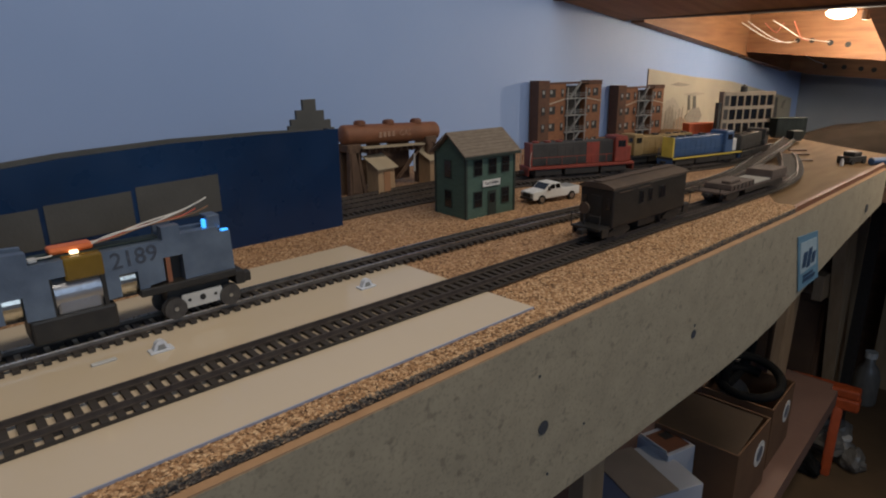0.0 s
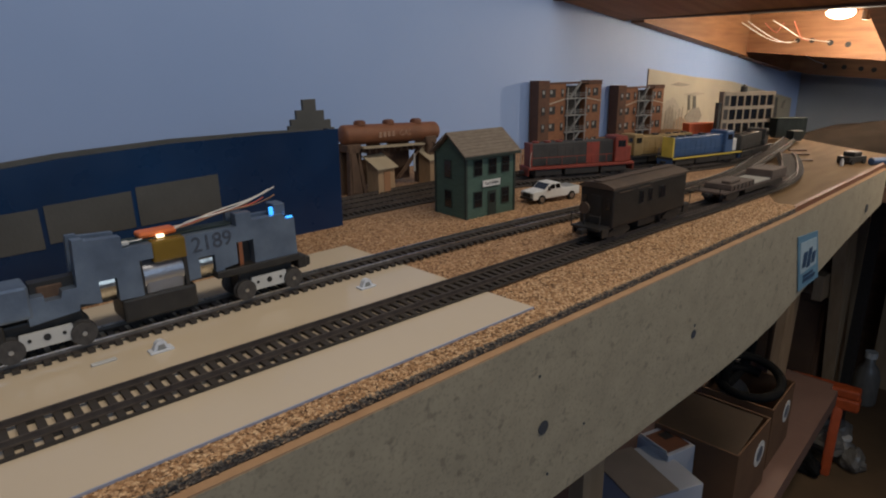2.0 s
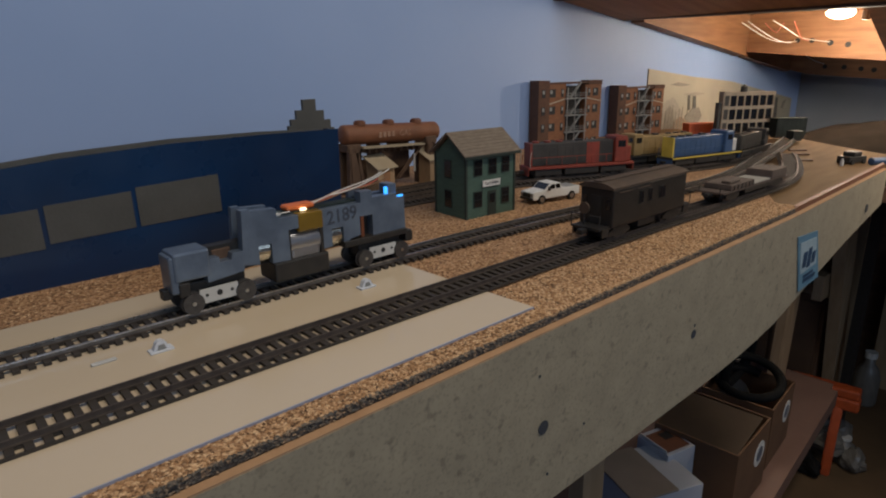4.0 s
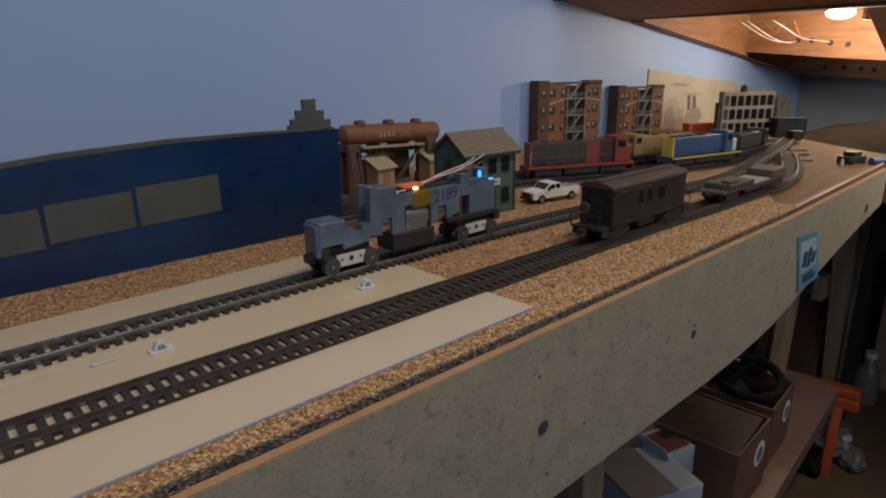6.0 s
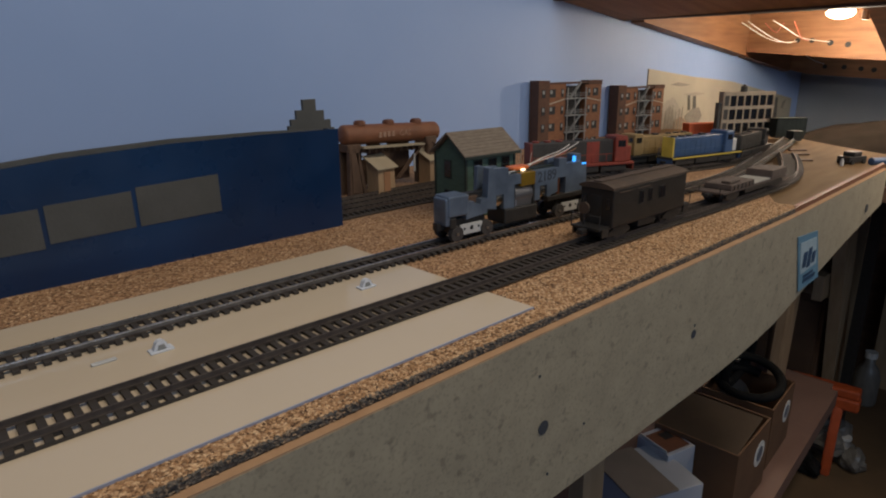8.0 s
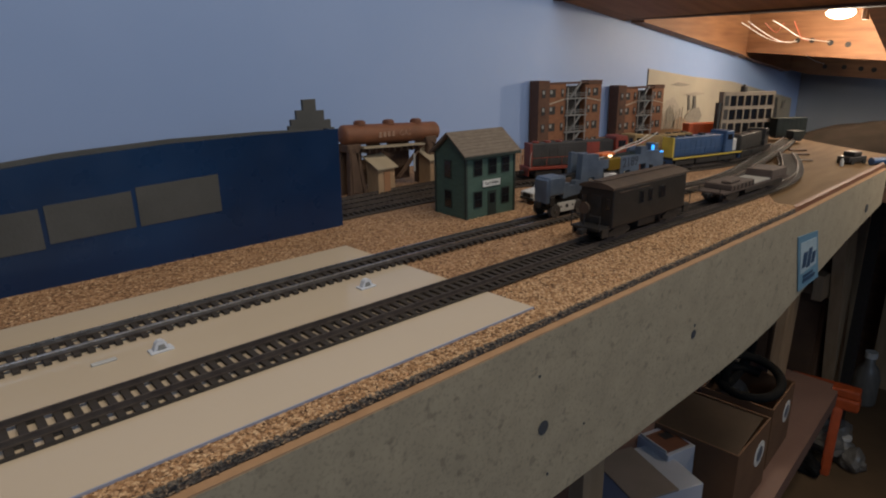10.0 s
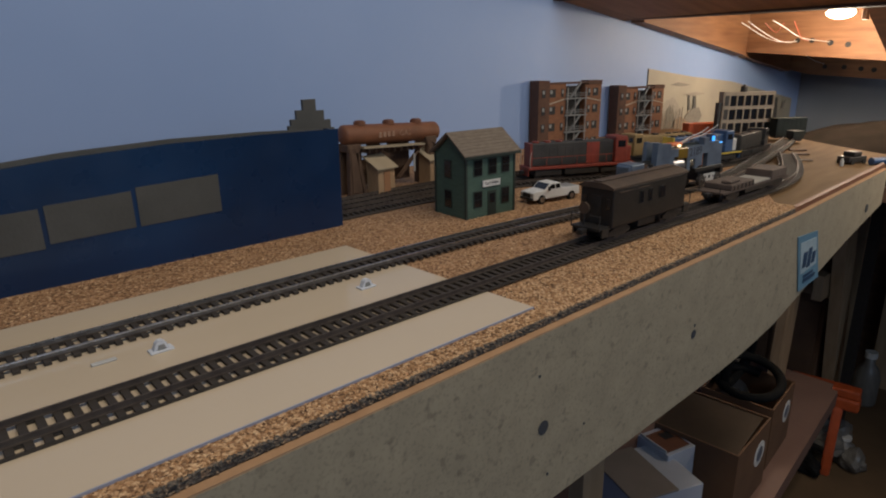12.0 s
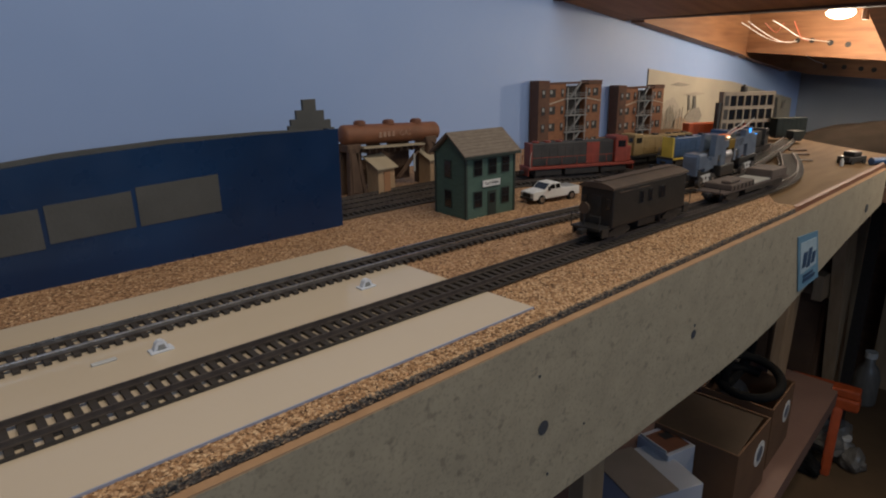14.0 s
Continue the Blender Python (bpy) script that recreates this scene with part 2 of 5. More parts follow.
POSTER_BLUE = mat("pale_blue_leaflet", (0.16, 0.30, 0.40), (0.12, 0.24, 0.34), 0.4, scale=40)
POSTER_PALE = mat("pale_printed_panel", (0.42, 0.52, 0.56), (0.33, 0.43, 0.48), 0.4, scale=120)
POSTER_DARK = mat("dark_blue_print", (0.03, 0.07, 0.14), None, 0.5)
WIRE_WHITE = mat("white_wire", (0.75, 0.72, 0.66), None, 0.4)
WIRE_RED = mat("red_wire", (0.5, 0.08, 0.04), None, 0.4)
WIRE_BROWN = mat("brown_wire", (0.3, 0.15, 0.07), None, 0.4)
GLOW = mat("lamp_glow", (1, 0.9, 0.7), None, 0.3, emit=(1.0, 0.82, 0.55), power=14.0)
PORCELAIN = mat("white_porcelain", (0.7, 0.66, 0.58), None, 0.4)

# ---- building blocks ----


def part(name, bm, material, parent=None, label="", smooth=False):
    me = bpy.data.meshes.new(name)
    bm.normal_update()
    bm.to_mesh(me)
    bm.free()
    if smooth:
        for p in me.polygons:
            p.use_smooth = True
    me.materials.append(material)
    ob = new(name, me)
    ob.parent = parent
    return tagged(ob, label)


def thing(name, m, label, category, group="", kind=""):
    ob = new(name)
    ob.empty_display_size = 0.01
    ob.matrix_world = m
    return tagged(ob, label, category, group, kind)


def box(bm, x0, x1, y0, y1, z0, z1, bevel=0.0):
    r = bmesh.ops.create_cube(bm, size=1.0, matrix=Matrix.Translation(((x0 + x1) / 2, (y0 + y1) / 2, (z0 + z1) / 2)) @ Matrix.Diagonal((abs(x1 - x0), abs(y1 - y0), abs(z1 - z0), 1)))
    if bevel:
        es = {e for v in r["verts"] for e in v.link_edges}
        bmesh.ops.bevel(bm, geom=list(es), offset=bevel, segments=2, affect="EDGES", profile=0.5)
    return bm


def cyl(bm, a, b, r, seg=16, r2=None):
    a, b = Vector(a), Vector(b)
    d = b - a
    m = Matrix.Translation((a + b) / 2) @ d.to_track_quat("Z", "Y").to_matrix().to_4x4()
    bmesh.ops.create_cone(bm, cap_ends=True, segments=seg, radius1=r, radius2=r if r2 is None else r2, depth=d.length, matrix=m)
    return bm


def prism(bm, pts, y0, y1, axis="y"):
    """A profile of (x, z) pairs, pushed from y0 to y1 (axis x: (y, z) pairs along x; axis z: (x, y) pairs along z)."""
    def put(p, d):
        return {"y": (p[0], d, p[1]), "x": (d, p[0], p[1]), "z": (p[0], p[1], d)}[axis]
    a = [bm.verts.new(put(p, y0)) for p in pts]
    b = [bm.verts.new(put(p, y1)) for p in pts]
    n = len(pts)
    bm.faces.new(a)
    bm.faces.new(b[::-1])
    for i in range(n):
        bm.faces.new((a[i], b[i], b[(i + 1) % n], a[(i + 1) % n]))
    bmesh.ops.recalc_face_normals(bm, faces=bm.faces)
    return bm


def NB():
    return bmesh.new()


def B(*a, **k):
    return box(bmesh.new(), *a, **k)


def C(*a, **k):
    return cyl(bmesh.new(), *a, **k)


def wire(name, pts, r, material, parent=None, label=""):
    cu = bpy.data.curves.new(name, "CURVE")
    cu.dimensions, cu.bevel_depth, cu.bevel_resolution = "3D", r, 2
    s = cu.splines.new("NURBS")
    s.points.add(len(pts) - 1)
    for p, q in zip(s.points, pts):
        p.co = (*q, 1)
    s.use_endpoint_u, s.order_u = True, 3
    tmp = bpy.data.objects.new("wire_tmp", cu)
    me = bpy.data.meshes.new_from_object(tmp)
    bpy.data.objects.remove(tmp)
    me.materials.clear()
    me.materials.append(material)
    ob = new(name, me)
    ob.parent = parent
    return tagged(ob, label)


def text(name, words, size, m, material, parent=None, bold=0.0):
    cu = bpy.data.curves.new(name, "FONT")
    cu.body, cu.size, cu.align_x, cu.align_y, cu.extrude, cu.offset = words, size, "CENTER", "CENTER", 0.0001, bold
    tmp = bpy.data.objects.new("text_tmp", cu)
    me = bpy.data.meshes.new_from_object(tmp)
    bpy.data.objects.remove(tmp)
    me.transform(m)
    me.materials.clear()
    me.materials.append(material)
    ob = new(name, me)
    ob.parent = parent
    return ob


def glide(table, x):
    """A smooth curve through a short table of (x, value)."""
    n = len(table)
    if x <= table[0][0]:
        return table[0][1]
    if x >= table[-1][0]:
        (xa, ya), (xb, yb) = table[-2], table[-1]
        return yb + (yb - ya) / (xb - xa) * (x - xb)

    def slope(i):
        a, b = table[max(i - 1, 0)], table[min(i + 1, n - 1)]
        return (b[1] - a[1]) / (b[0] - a[0])
    for i in range(n - 1):
        (xa, ya), (xb, yb) = table[i], table[i + 1]
        if x <= xb:
            h = xb - xa
            s = (x - xa) / h
            return (2 * s**3 - 3 * s**2 + 1) * ya + (s**3 - 2 * s**2 + s) * h * slope(i) + (3 * s**2 - 2 * s**3) * yb + (s**3 - s**2) * h * slope(i + 1)


BACK_LINE = [(-0.6, 0.3285), (0.0, 0.3285), (0.3, 0.3285), (0.45, 0.319), (0.58, 0.3045), (0.67, 0.2985), (0.75, 0.305), (0.84, 0.322), (1.02, 0.356), (1.14, 0.383)]
FRONT_LINE = [(-0.6, 0.2570), (0.0, 0.2565), (0.15, 0.2555), (0.3, 0.2540), (0.45, 0.252), (0.6, 0.2475), (0.7, 0.247), (0.77, 0.256), (0.85, 0.281), (0.96, 0.326)]
YARD_LINE = [(-0.3, 0.474), (0.25, 0.474), (0.4, 0.474), (0.48, 0.466), (0.55, 0.447), (0.63, 0.411), (0.71, 0.380), (0.79, 0.357), (0.87, 0.352), (0.95, 0.358), (1.05, 0.380)]
STUB_LINE = [(-0.3, 0.508), (0.3, 0.508), (0.45, 0.510), (0.55, 0.488), (0.63, 0.452), (0.71, 0.421), (0.79, 0.399), (0.87, 0.386)]


def line_pose(table, x, z=0.0, turn=0.0):
    y = glide(table, x)
    a = math.atan2(glide(table, x + 0.004) - glide(table, x - 0.004), 0.008)
    return Matrix.Translation((x, y, z)) @ Matrix.Rotation(a + turn, 4, "Z")


# ---- room ----
def structure(name, bm, material, label):
    return tagged(part(name, bm, material), label, "", "", "structure")


def room():
    structure("wall_north", B(-1.2, 2.0, 0.65, 0.75, -0.75, 0.95), WALL_BLUE, "sky blue painted plaster backdrop wall")
    structure("wall_east", B(1.95, 2.05, -1.6, 0.65, -0.1, 0.95), WALL_GREY, "dark grey painted end wall")
    structure("wall_east_base", B(1.95, 2.05, -1.6, 0.65, -0.75, -0.1), JOIST_DARK, "dark brown lower end wall")
    structure("wall_west", B(-1.3, -1.2, -1.6, 0.75, -0.75, 0.95), WALL_BLUE, "blue painted wall behind the camera")
    w = NB()
    box(w, -1.2, 2.0, -1.7, -1.6, -0.75, 0.2)
    box(w, -1.2, -0.68, -1.7, -1.6, 0.2, 0.95)
    box(w, 0.68, 2.0, -1.7, -1.6, 0.2, 0.95)
    box(w, -0.68, 0.68, -1.7, -1.6, 0.85, 0.95)
    structure("wall_south", w, WALL_BLUE, "blue painted wall with a window opening")
    structure("floor", B(-1.3, 2.05, -1.7, 0.75, -0.8, -0.75), FLOOR, "brown basement floor")
    structure("ceiling", B(-1.3, 2.05, -1.7, 0.75, 0.95, 1.0), SUBFLOOR, "wooden basement ceiling boards")


def slope_z(x):
    return 0.339 - 0.1326 * x


def soffit():
    bm = prism(NB(), [(0.82, slope_z(0.82)), (1.03, slope_z(1.03)), (1.03, slope_z(1.03) + 0.02), (0.82, slope_z(0.82) + 0.02)], 0.12, 0.65)
    for v in bm.verts:
        if v.co.y < 0.3:
            v.co.y = 0.15 + 0.17 * (v.co.x - 0.72)
    structure("soffit_near", bm, SUBFLOOR, "sloping underside of wooden subfloor boards")
    structure("soffit_far", B(1.03, 1.95, 0.15, 0.65, 0.2375, 0.255), SUBFLOOR, "underside of wooden subfloor boards")


room()
soffit()


# ---- bench ----
def bench():
    out = [(-0.7, 0.1905), (0.614, 0.1905), (0.95, 0.2), (1.075, 0.228), (1.13, 0.305), (1.21, 0.4), (1.21, 0.65), (-0.7, 0.65)]
    t = thing("layout_bench", Matrix(), "long plywood train layout bench with a grey fascia board", "bench")
    part("benchtop", prism(NB(), out, -0.012, -0.0035, "z"), PLY, t, "bare golden plywood top")
    f = NB()
    under = [(-0.7, -0.118), (0.45, -0.114), (0.56, -0.107), (0.64, -0.093), (0.78, -0.0705), (0.94, -0.05)]
    cols = []
    for i in range(42):
        x = -0.7 + 1.64 * i / 41
        y = 0.1848 + max(x - 0.6, 0) * 0.03
        z = glide(under, x)
        cols.append([f.verts.new(c) for c in ((x, y, z), (x, y, -0.0045), (x, y + 0.005, -0.0045), (x, y + 0.005, z))])
    for c, d in zip(cols, cols[1:]):
        for i in range(4):
            f.faces.new((c[i], c[(i + 1) % 4], d[(i + 1) % 4], d[i]))
    f.faces.new(cols[0])
    f.faces.new(cols[-1][::-1])
    bmesh.ops.recalc_face_normals(f, faces=f.faces)
    part("fascia_board", f, FASCIA, t, "speckled grey fibreboard fascia")
    e = prism(NB(), [(-0.7, 0.1850), (0.6, 0.1850), (0.94, 0.195), (0.94, 0.1995), (0.6, 0.1897), (-0.7, 0.1897)], -0.0045, -0.0036, "z")
    part("fascia_edge", e, TAN_EDGE, t, "raw tan board edge")
    trim = prism(NB(), [(0.605, 0.1898), (0.94, 0.1997), (0.96, 0.206), (0.62, 0.1955)], -0.0035, 0.0012, "z")
    part("edge_trim", trim, RED_TRIM, t, "reddish wooden edge strip")
    for x, y, z, r in ((0.2381, 0.1848, -0.062, 0.0043), (0.4131, 0.1848, -0.0614, 0.0034), (0.4135, 0.1848, -0.0545, 0.0012), (0.2335, 0.1848, -0.0283, 0.0009), (0.2433, 0.1848, -0.0952, 0.0009), (0.2776, 0.1848, -0.0768, 0.0008), (0.86, 0.192, -0.042, 0.005)):
        part("screw_hole", C((x, y - 0.0004, z), (x, y + 0.001, z), r, 16), HOLE, t)
    return t


BENCH = bench()


def cork_sheet():
    pts = [(-0.7, 0.1905), (0.605, 0.1905), (0.625, 0.215), (0.66, 0.2345), (0.66, 0.2545), (0.7, 0.2615), (0.78, 0.283), (0.9, 0.35), (1.05, 0.395), (1.05, 0.648), (-0.7, 0.648)]
    t = thing("cork_sheet", Matrix(), "tan granulated cork roadbed sheet on the bench", "cork sheet")
    part("sheet", prism(NB(), pts, -0.0034, 0.0, "z"), CORK, t)
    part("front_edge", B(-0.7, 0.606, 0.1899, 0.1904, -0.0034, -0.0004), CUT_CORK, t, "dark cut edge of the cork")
    # loose chips on the strip nearest the fascia
    rng = np.random.default_rng(4)
    n = 15000
    xs, ys = [], []
    while len(xs) < n:
        x, y = rng.uniform(-0.02, 0.62), 0.1912 + 0.0498 * rng.random() ** 1.3
        if x < 0.252 and 0.2035 < y:
            continue
        if abs(y - glide(FRONT_LINE, x)) < 0.0165:
            continue
        xs.append(x)
        ys.append(y)
    for _ in range(9000):
        x, y = rng.uniform(0.02, 0.62), rng.uniform(0.27, 0.44)
        if x < 0.252 and y < 0.387 or abs(y - glide(BACK_LINE, x)) < 0.0165 or abs(y - glide(FRONT_LINE, x)) < 0.0165:
            continue
        xs.append(x)
        ys.append(y)
    chip_mesh(xs, ys, rng, CHIPS, "loose tan and brown cork chips on the sheet", np.full(len(xs), 0.0002))
    ex = rng.uniform(-0.02, 0.606, 2600)
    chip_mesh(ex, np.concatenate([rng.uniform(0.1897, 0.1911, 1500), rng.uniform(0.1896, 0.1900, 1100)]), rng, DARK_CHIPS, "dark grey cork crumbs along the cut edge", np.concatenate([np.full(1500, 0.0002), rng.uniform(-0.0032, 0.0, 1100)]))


def chip_mesh(xs, ys, rng, material, label, zs):
    n = len(xs)
    base = np.array([(1, 0, 0), (0, 1, 0), (-1, 0, 0), (0, -1, 0), (0, 0, 0.6), (0, 0, -0.5)])
    tri = np.array([(0, 1, 4), (1, 2, 4), (2, 3, 4), (3, 0, 4), (1, 0, 5), (2, 1, 5), (3, 2, 5), (0, 3, 5)])
    size = rng.uniform(0.0005, 0.0012, (n, 1, 3)) * np.array([1.2, 0.9, 0.8])
    a = rng.uniform(0, 6.28, n)
    v = base[None] * size + rng.normal(0, 0.00012, (n, 6, 3))
    rx = v[:, :, 0] * np.cos(a)[:, None] - v[:, :, 1] * np.sin(a)[:, None]
    ry = v[:, :, 0] * np.sin(a)[:, None] + v[:, :, 1] * np.cos(a)[:, None]
    v = np.stack([rx, ry, v[:, :, 2]], -1) + np.stack([np.array(xs), np.array(ys), zs], -1)[:, None]
    f = (tri[None] + 6 * np.arange(n)[:, None, None]).reshape(-1, 3)
    me = bpy.data.meshes.new("cork_chips")
    me.from_pydata(v.reshape(-1, 3).tolist(), [], f.tolist())
    me.materials.append(material)
    ob = new("cork_chips", me)
    tagged(ob, label, "cork chips", "", "stuff")


cork_sheet()


def cards():
    t = thing("styrene_sheet", Matrix(), "thin cream styrene sheet lying under the tracks", "plastic sheet")
    part("panel", prism(NB(), [(-0.6, 0.2048), (0.2508, 0.2048), (0.2437, 0.3845), (-0.6, 0.374)], 0.0001, 0.0011, "z"), CARD, t)
    part("film_edge", B(-0.6, 0.2508, 0.2040, 0.2047, 0.0001, 0.0012), LILAC, t, "lilac protective film edge")


cards()


# ---- track ----
def track(table, x0, x1, label, railmat, bed=False, side=False):
    t = thing("railway_track", Matrix(), label, "track", "model railway tracks")
    n = int((x1 - x0) / 0.004)
    xs = [x0 + (x1 - x0) * i / n for i in range(n + 1)]

    def strip(off, w, z0, z1, nm, m):
        bm = NB()
        rows = []
        for x in xs:
            p = line_pose(table, x)
            rows.append([bm.verts.new(p @ Vector((0, off + dy, z))) for dy, z in ((-w, z0), (w, z0), (w, z1), (-w, z1))])
        for a, b in zip(rows, rows[1:]):
            for i in range(4):
                bm.faces.new((a[i], a[(i + 1) % 4], b[(i + 1) % 4], b[i]))
        bm.faces.new(rows[0])
        bm.faces.new(rows[-1][::-1])
        bmesh.ops.recalc_face_normals(bm, faces=bm.faces)
        return part(nm, bm, m, t)
    zt = 0.0012
    if bed:
        strip(0, 0.020, 0.0002, 0.0014, "roadbed", ROADBED)
        zt = 0.0015
    for s in (-1, 1):
        strip(s * 0.00825, 0.00032, zt + 0.0022, zt + 0.0039, "rail", RAIL_SIDE if railmat is RAIL else railmat)
        strip(s * 0.00825, 0.0005, zt + 0.0039, zt + 0.0046, "rail_head", railmat)
        strip(s * 0.00825, 0.0012, zt + 0.0018, zt + 0.0022, "rail_foot", RUSTY)
    if side:
        strip(-0.0146, 0.0006, zt, zt + 0.0012, "side_strip", TIE)
    # ties, with the moulded webs that join them under the rails
    me = bpy.data.meshes.new("tie")
    bm = B(-0.0016, 0.0016, -0.015 if side else -0.0130, 0.0128, 0, 0.0018, bevel=0.0002) if not bed else B(-0.00125, 0.00125, -0.015, 0.015, 0, 0.0018)
    bm.to_mesh(me)
    bm.free()
    me.materials.append(TIE)
    x, i = x0 + 0.003, 0
    web = NB()
    while x < x1:
        ob = new("tie", me)
        ob.matrix_world = line_pose(table, x, zt)
        ob.parent = t
        for s in (-1, 1):
            if (i + (s > 0)) % 2:
                p = line_pose(table, x + 0.0031, zt)
                m = p @ Matrix.Translation((0, s * 0.00825, 0.0007)) @ Matrix.Diagonal((0.004, 0.0022, 0.0014, 1))
                bmesh.ops.create_cube(web, size=1, matrix=m)
        x += 0.0062
        i += 1
    tagged(part("tie_web_strip", web, TIE, t), kind="stuff")
    return t


track(BACK_LINE, -0.05, 1.13, "nickel silver flex track with dark brown ties", RAIL)
track(FRONT_LINE, -0.05, 0.95, "weathered flex track with black-brown ties", RUSTY, side=True)
track(YARD_LINE, 0.2, 1.04, "dark yard track on black roadbed", RUSTY, True)
track(STUB_LINE, 0.2, 0.84, "dark stub track behind the yard", RUSTY, True)


# ---- rolling stock ----
def wheelset(parent, x, z=0.0, r=0.0055, face=GREY_TREAD, half=0.0095):
    e = C((0, -half, 0), (0, half, 0), 0.0011, 8)
    w = part("axle", e, STEEL, parent, "steel axle")
    w.location = (x, 0, z + r)
    for s in (-1, 1):
        bm = C((0, s * (half - 0.003), 0), (0, s * half, 0), r, 28)
        cyl(bm, (0, s * (half - 0.0036), 0), (0, s * (half - 0.003), 0), r * 1.1, 28)
        part("wheel", bm, face, w, "dark wheel with a bright hub")
        part("hub", C((0, s * half, 0), (0, s * (half + 0.0006), 0), 0.0011, 12), STEEL, w, "bright axle end")
    return w


def chassis_loco():
    t = thing("locomotive_chassis", line_pose(BACK_LINE, 0.0530, 0.0055), "bare blue-grey metal diesel locomotive chassis with loose wires", "locomotive")
    # split frame: two milled halves, a window for the motor and flywheels
    side = [(-0.0445, 0.0215), (-0.034, 0.0195), (-0.034, 0.0305), (-0.0255, 0.0305), (-0.0255, 0.0185), (-0.0135, 0.018), (-0.0135, 0.0365), (0.011, 0.0365), (0.011, 0.020),
            (0.0175, 0.0205), (0.0175, 0.0315), (0.0265, 0.0315), (0.0265, 0.0195), (0.0315, 0.0195), (0.0315, 0.0225), (0.0400, 0.0235), (0.0400, 0.0355), (0.0505, 0.0355), (0.0505, 0.0205), (0.079, 0.0205), (0.0785, 0.0435),
            (0.0715, 0.0435), (0.0715, 0.0465), (0.0507, 0.0465), (0.0507, 0.0515), (0.0412, 0.0515), (0.0412, 0.0445), (0.012, 0.0445), (-0.0205, 0.0445), (-0.0205, 0.0505), (-0.0375, 0.0515), (-0.0375, 0.0525), (-0.0425, 0.0525)]
    low = [(-0.0665, 0.0165), (-0.0445, 0.0185), (-0.0426, 0.030), (-0.0505, 0.030), (-0.0515, 0.0265), (-0.0585, 0.0265), (-0.0585, 0.0295), (-0.0665, 0.0295)]
    for s in (-1, 1):
        part("frame_half", prism(NB(), [(x + 0.001, z - 0.001) for x, z in side], s * 0.0035, -0.0098 if s < 0 else 0.0070), GREY_ZINC, t, "milled blue-grey zinc frame half")
        part("rear_frame_half", prism(NB(), [(x + 0.001, z - 0.001) for x, z in low], s * 0.0035, -0.0100 if s < 0 else 0.0075), GREY_ZINC, t)
    part("frame_core", B(-0.062, 0.074, -0.0034, 0.0034, 0.0165, 0.0335), BLACK, t, "dark inner gear housing")
    part("rear_weight", B(-0.0835, -0.0630, -0.0105, 0.0070, 0.0190, 0.0350, bevel=0.0014), GREY_ZINC, t, "chunky bevelled rear weight")
    part("end_plate", B(-0.0856, -0.0805, -0.0095, 0.0060, 0.0125, 0.0335, bevel=0.0012), GREY_ZINC, t)
    part("rear_block", B(-0.0595, -0.0480, -0.004, 0.004, 0.0205, 0.0315, bevel=0.0008), TIMBER, t, "brown worm gear housing")
    part("front_tower", B(0.0685, 0.0760, -0.006, 0.004, 0.0435, 0.0515, bevel=0.0006), GREY_ZINC, t)
    # motor, flywheels, tape
    part("motor", C((-0.0112, 0, 0.0258), (0.0098, 0, 0.0258), 0.0097, 48), MOTOR_GREY, t, "dull silver round motor can")
    part("motor_base", B(-0.0111, 0.0097, -0.0093, 0.0070, 0.0162, 0.0275, bevel=0.0016), MOTOR_GREY, t, "flat-sided lower half of the motor can")
    part("motor_shaft", C((-0.05, 0, 0.0265), (0.065, 0, 0.0265), 0.0012, 10), STEEL, t)
    for a in (-0.0335, 0.0182):
        part("flywheel", C((a, 0, 0.0255), (a + 0.0082, 0, 0.0255), 0.0092, 32), FLYWHEEL, t, "turned brass-silver flywheel")
    part("motor_bracket", B(-0.0138, -0.0114, -0.0097, 0.0070, 0.0170, 0.0358), BLACK, t)
    part("rear_bracket", B(0.0099, 0.0122, -0.0097, 0.0070, 0.0170, 0.0358), BLACK, t)
    part("tape", B(-0.0055, 0.0125, -0.0103, 0.0074, 0.0325, 0.0440, bevel=0.0012), AMBER, t, "shiny amber insulating tape")
    part("copper_strip", B(0.0425, 0.0450, -0.0085, 0.0085, 0.0205, 0.0365), COPPER, t)
    part("circuit_board", B(-0.019, 0.042, -0.0042, 0.0042, 0.0440, 0.0448), DEPOT_TRIM, t, "narrow green circuit board")
    part("decoder", B(-0.0095, 0.0105, -0.0048, 0.0048, 0.0449, 0.0482, bevel=0.0014), ORANGE_SLEEVE, t, "decoder in orange shrink sleeve")
    part("warm_diode", B(-0.0010, 0.0030, -0.0072, -0.0050, 0.0446, 0.0464, bevel=0.0005), WARM_LED, t, "glowing warm white diode")
    part("white_plug", B(-0.0190, -0.0150, -0.0072, -0.003, 0.0438, 0.0458, bevel=0.0006), OFFWHITE, t)
    part("blue_diode", B(0.0655, 0.0676, -0.0072, -0.0048, 0.0455, 0.0502, bevel=0.0005), LED, t, "glowing blue diode")
    part("nose_diode", B(0.0745, 0.0786, -0.0102, -0.0080, 0.0428, 0.0438, bevel=0.0003), LED, t, "glowing blue nose diode")
    for i, (m, dy, tip, h) in enumerate(((WIRE_WHITE, -0.004, 0.064, 0.0655), (WIRE_BROWN, -0.002, 0.066, 0.0600), (WIRE_RED, 0.0, 0.0605, 0.0588), (WIRE_WHITE, 0.002, 0.0665, 0.0622), (WIRE_BROWN, 0.003, 0.057, 0.0575))):
        wire("loose_wire", [(0.0085, dy, 0.0468), (0.017, dy, 0.0465 + 0.004 * (i == 0)), (0.036, dy * 1.4, 0.0515), (tip - 0.004, dy * 1.8, h - 0.0075), (tip + 0.005, dy * 2, h - 0.0035)], 0.00045, m, t)
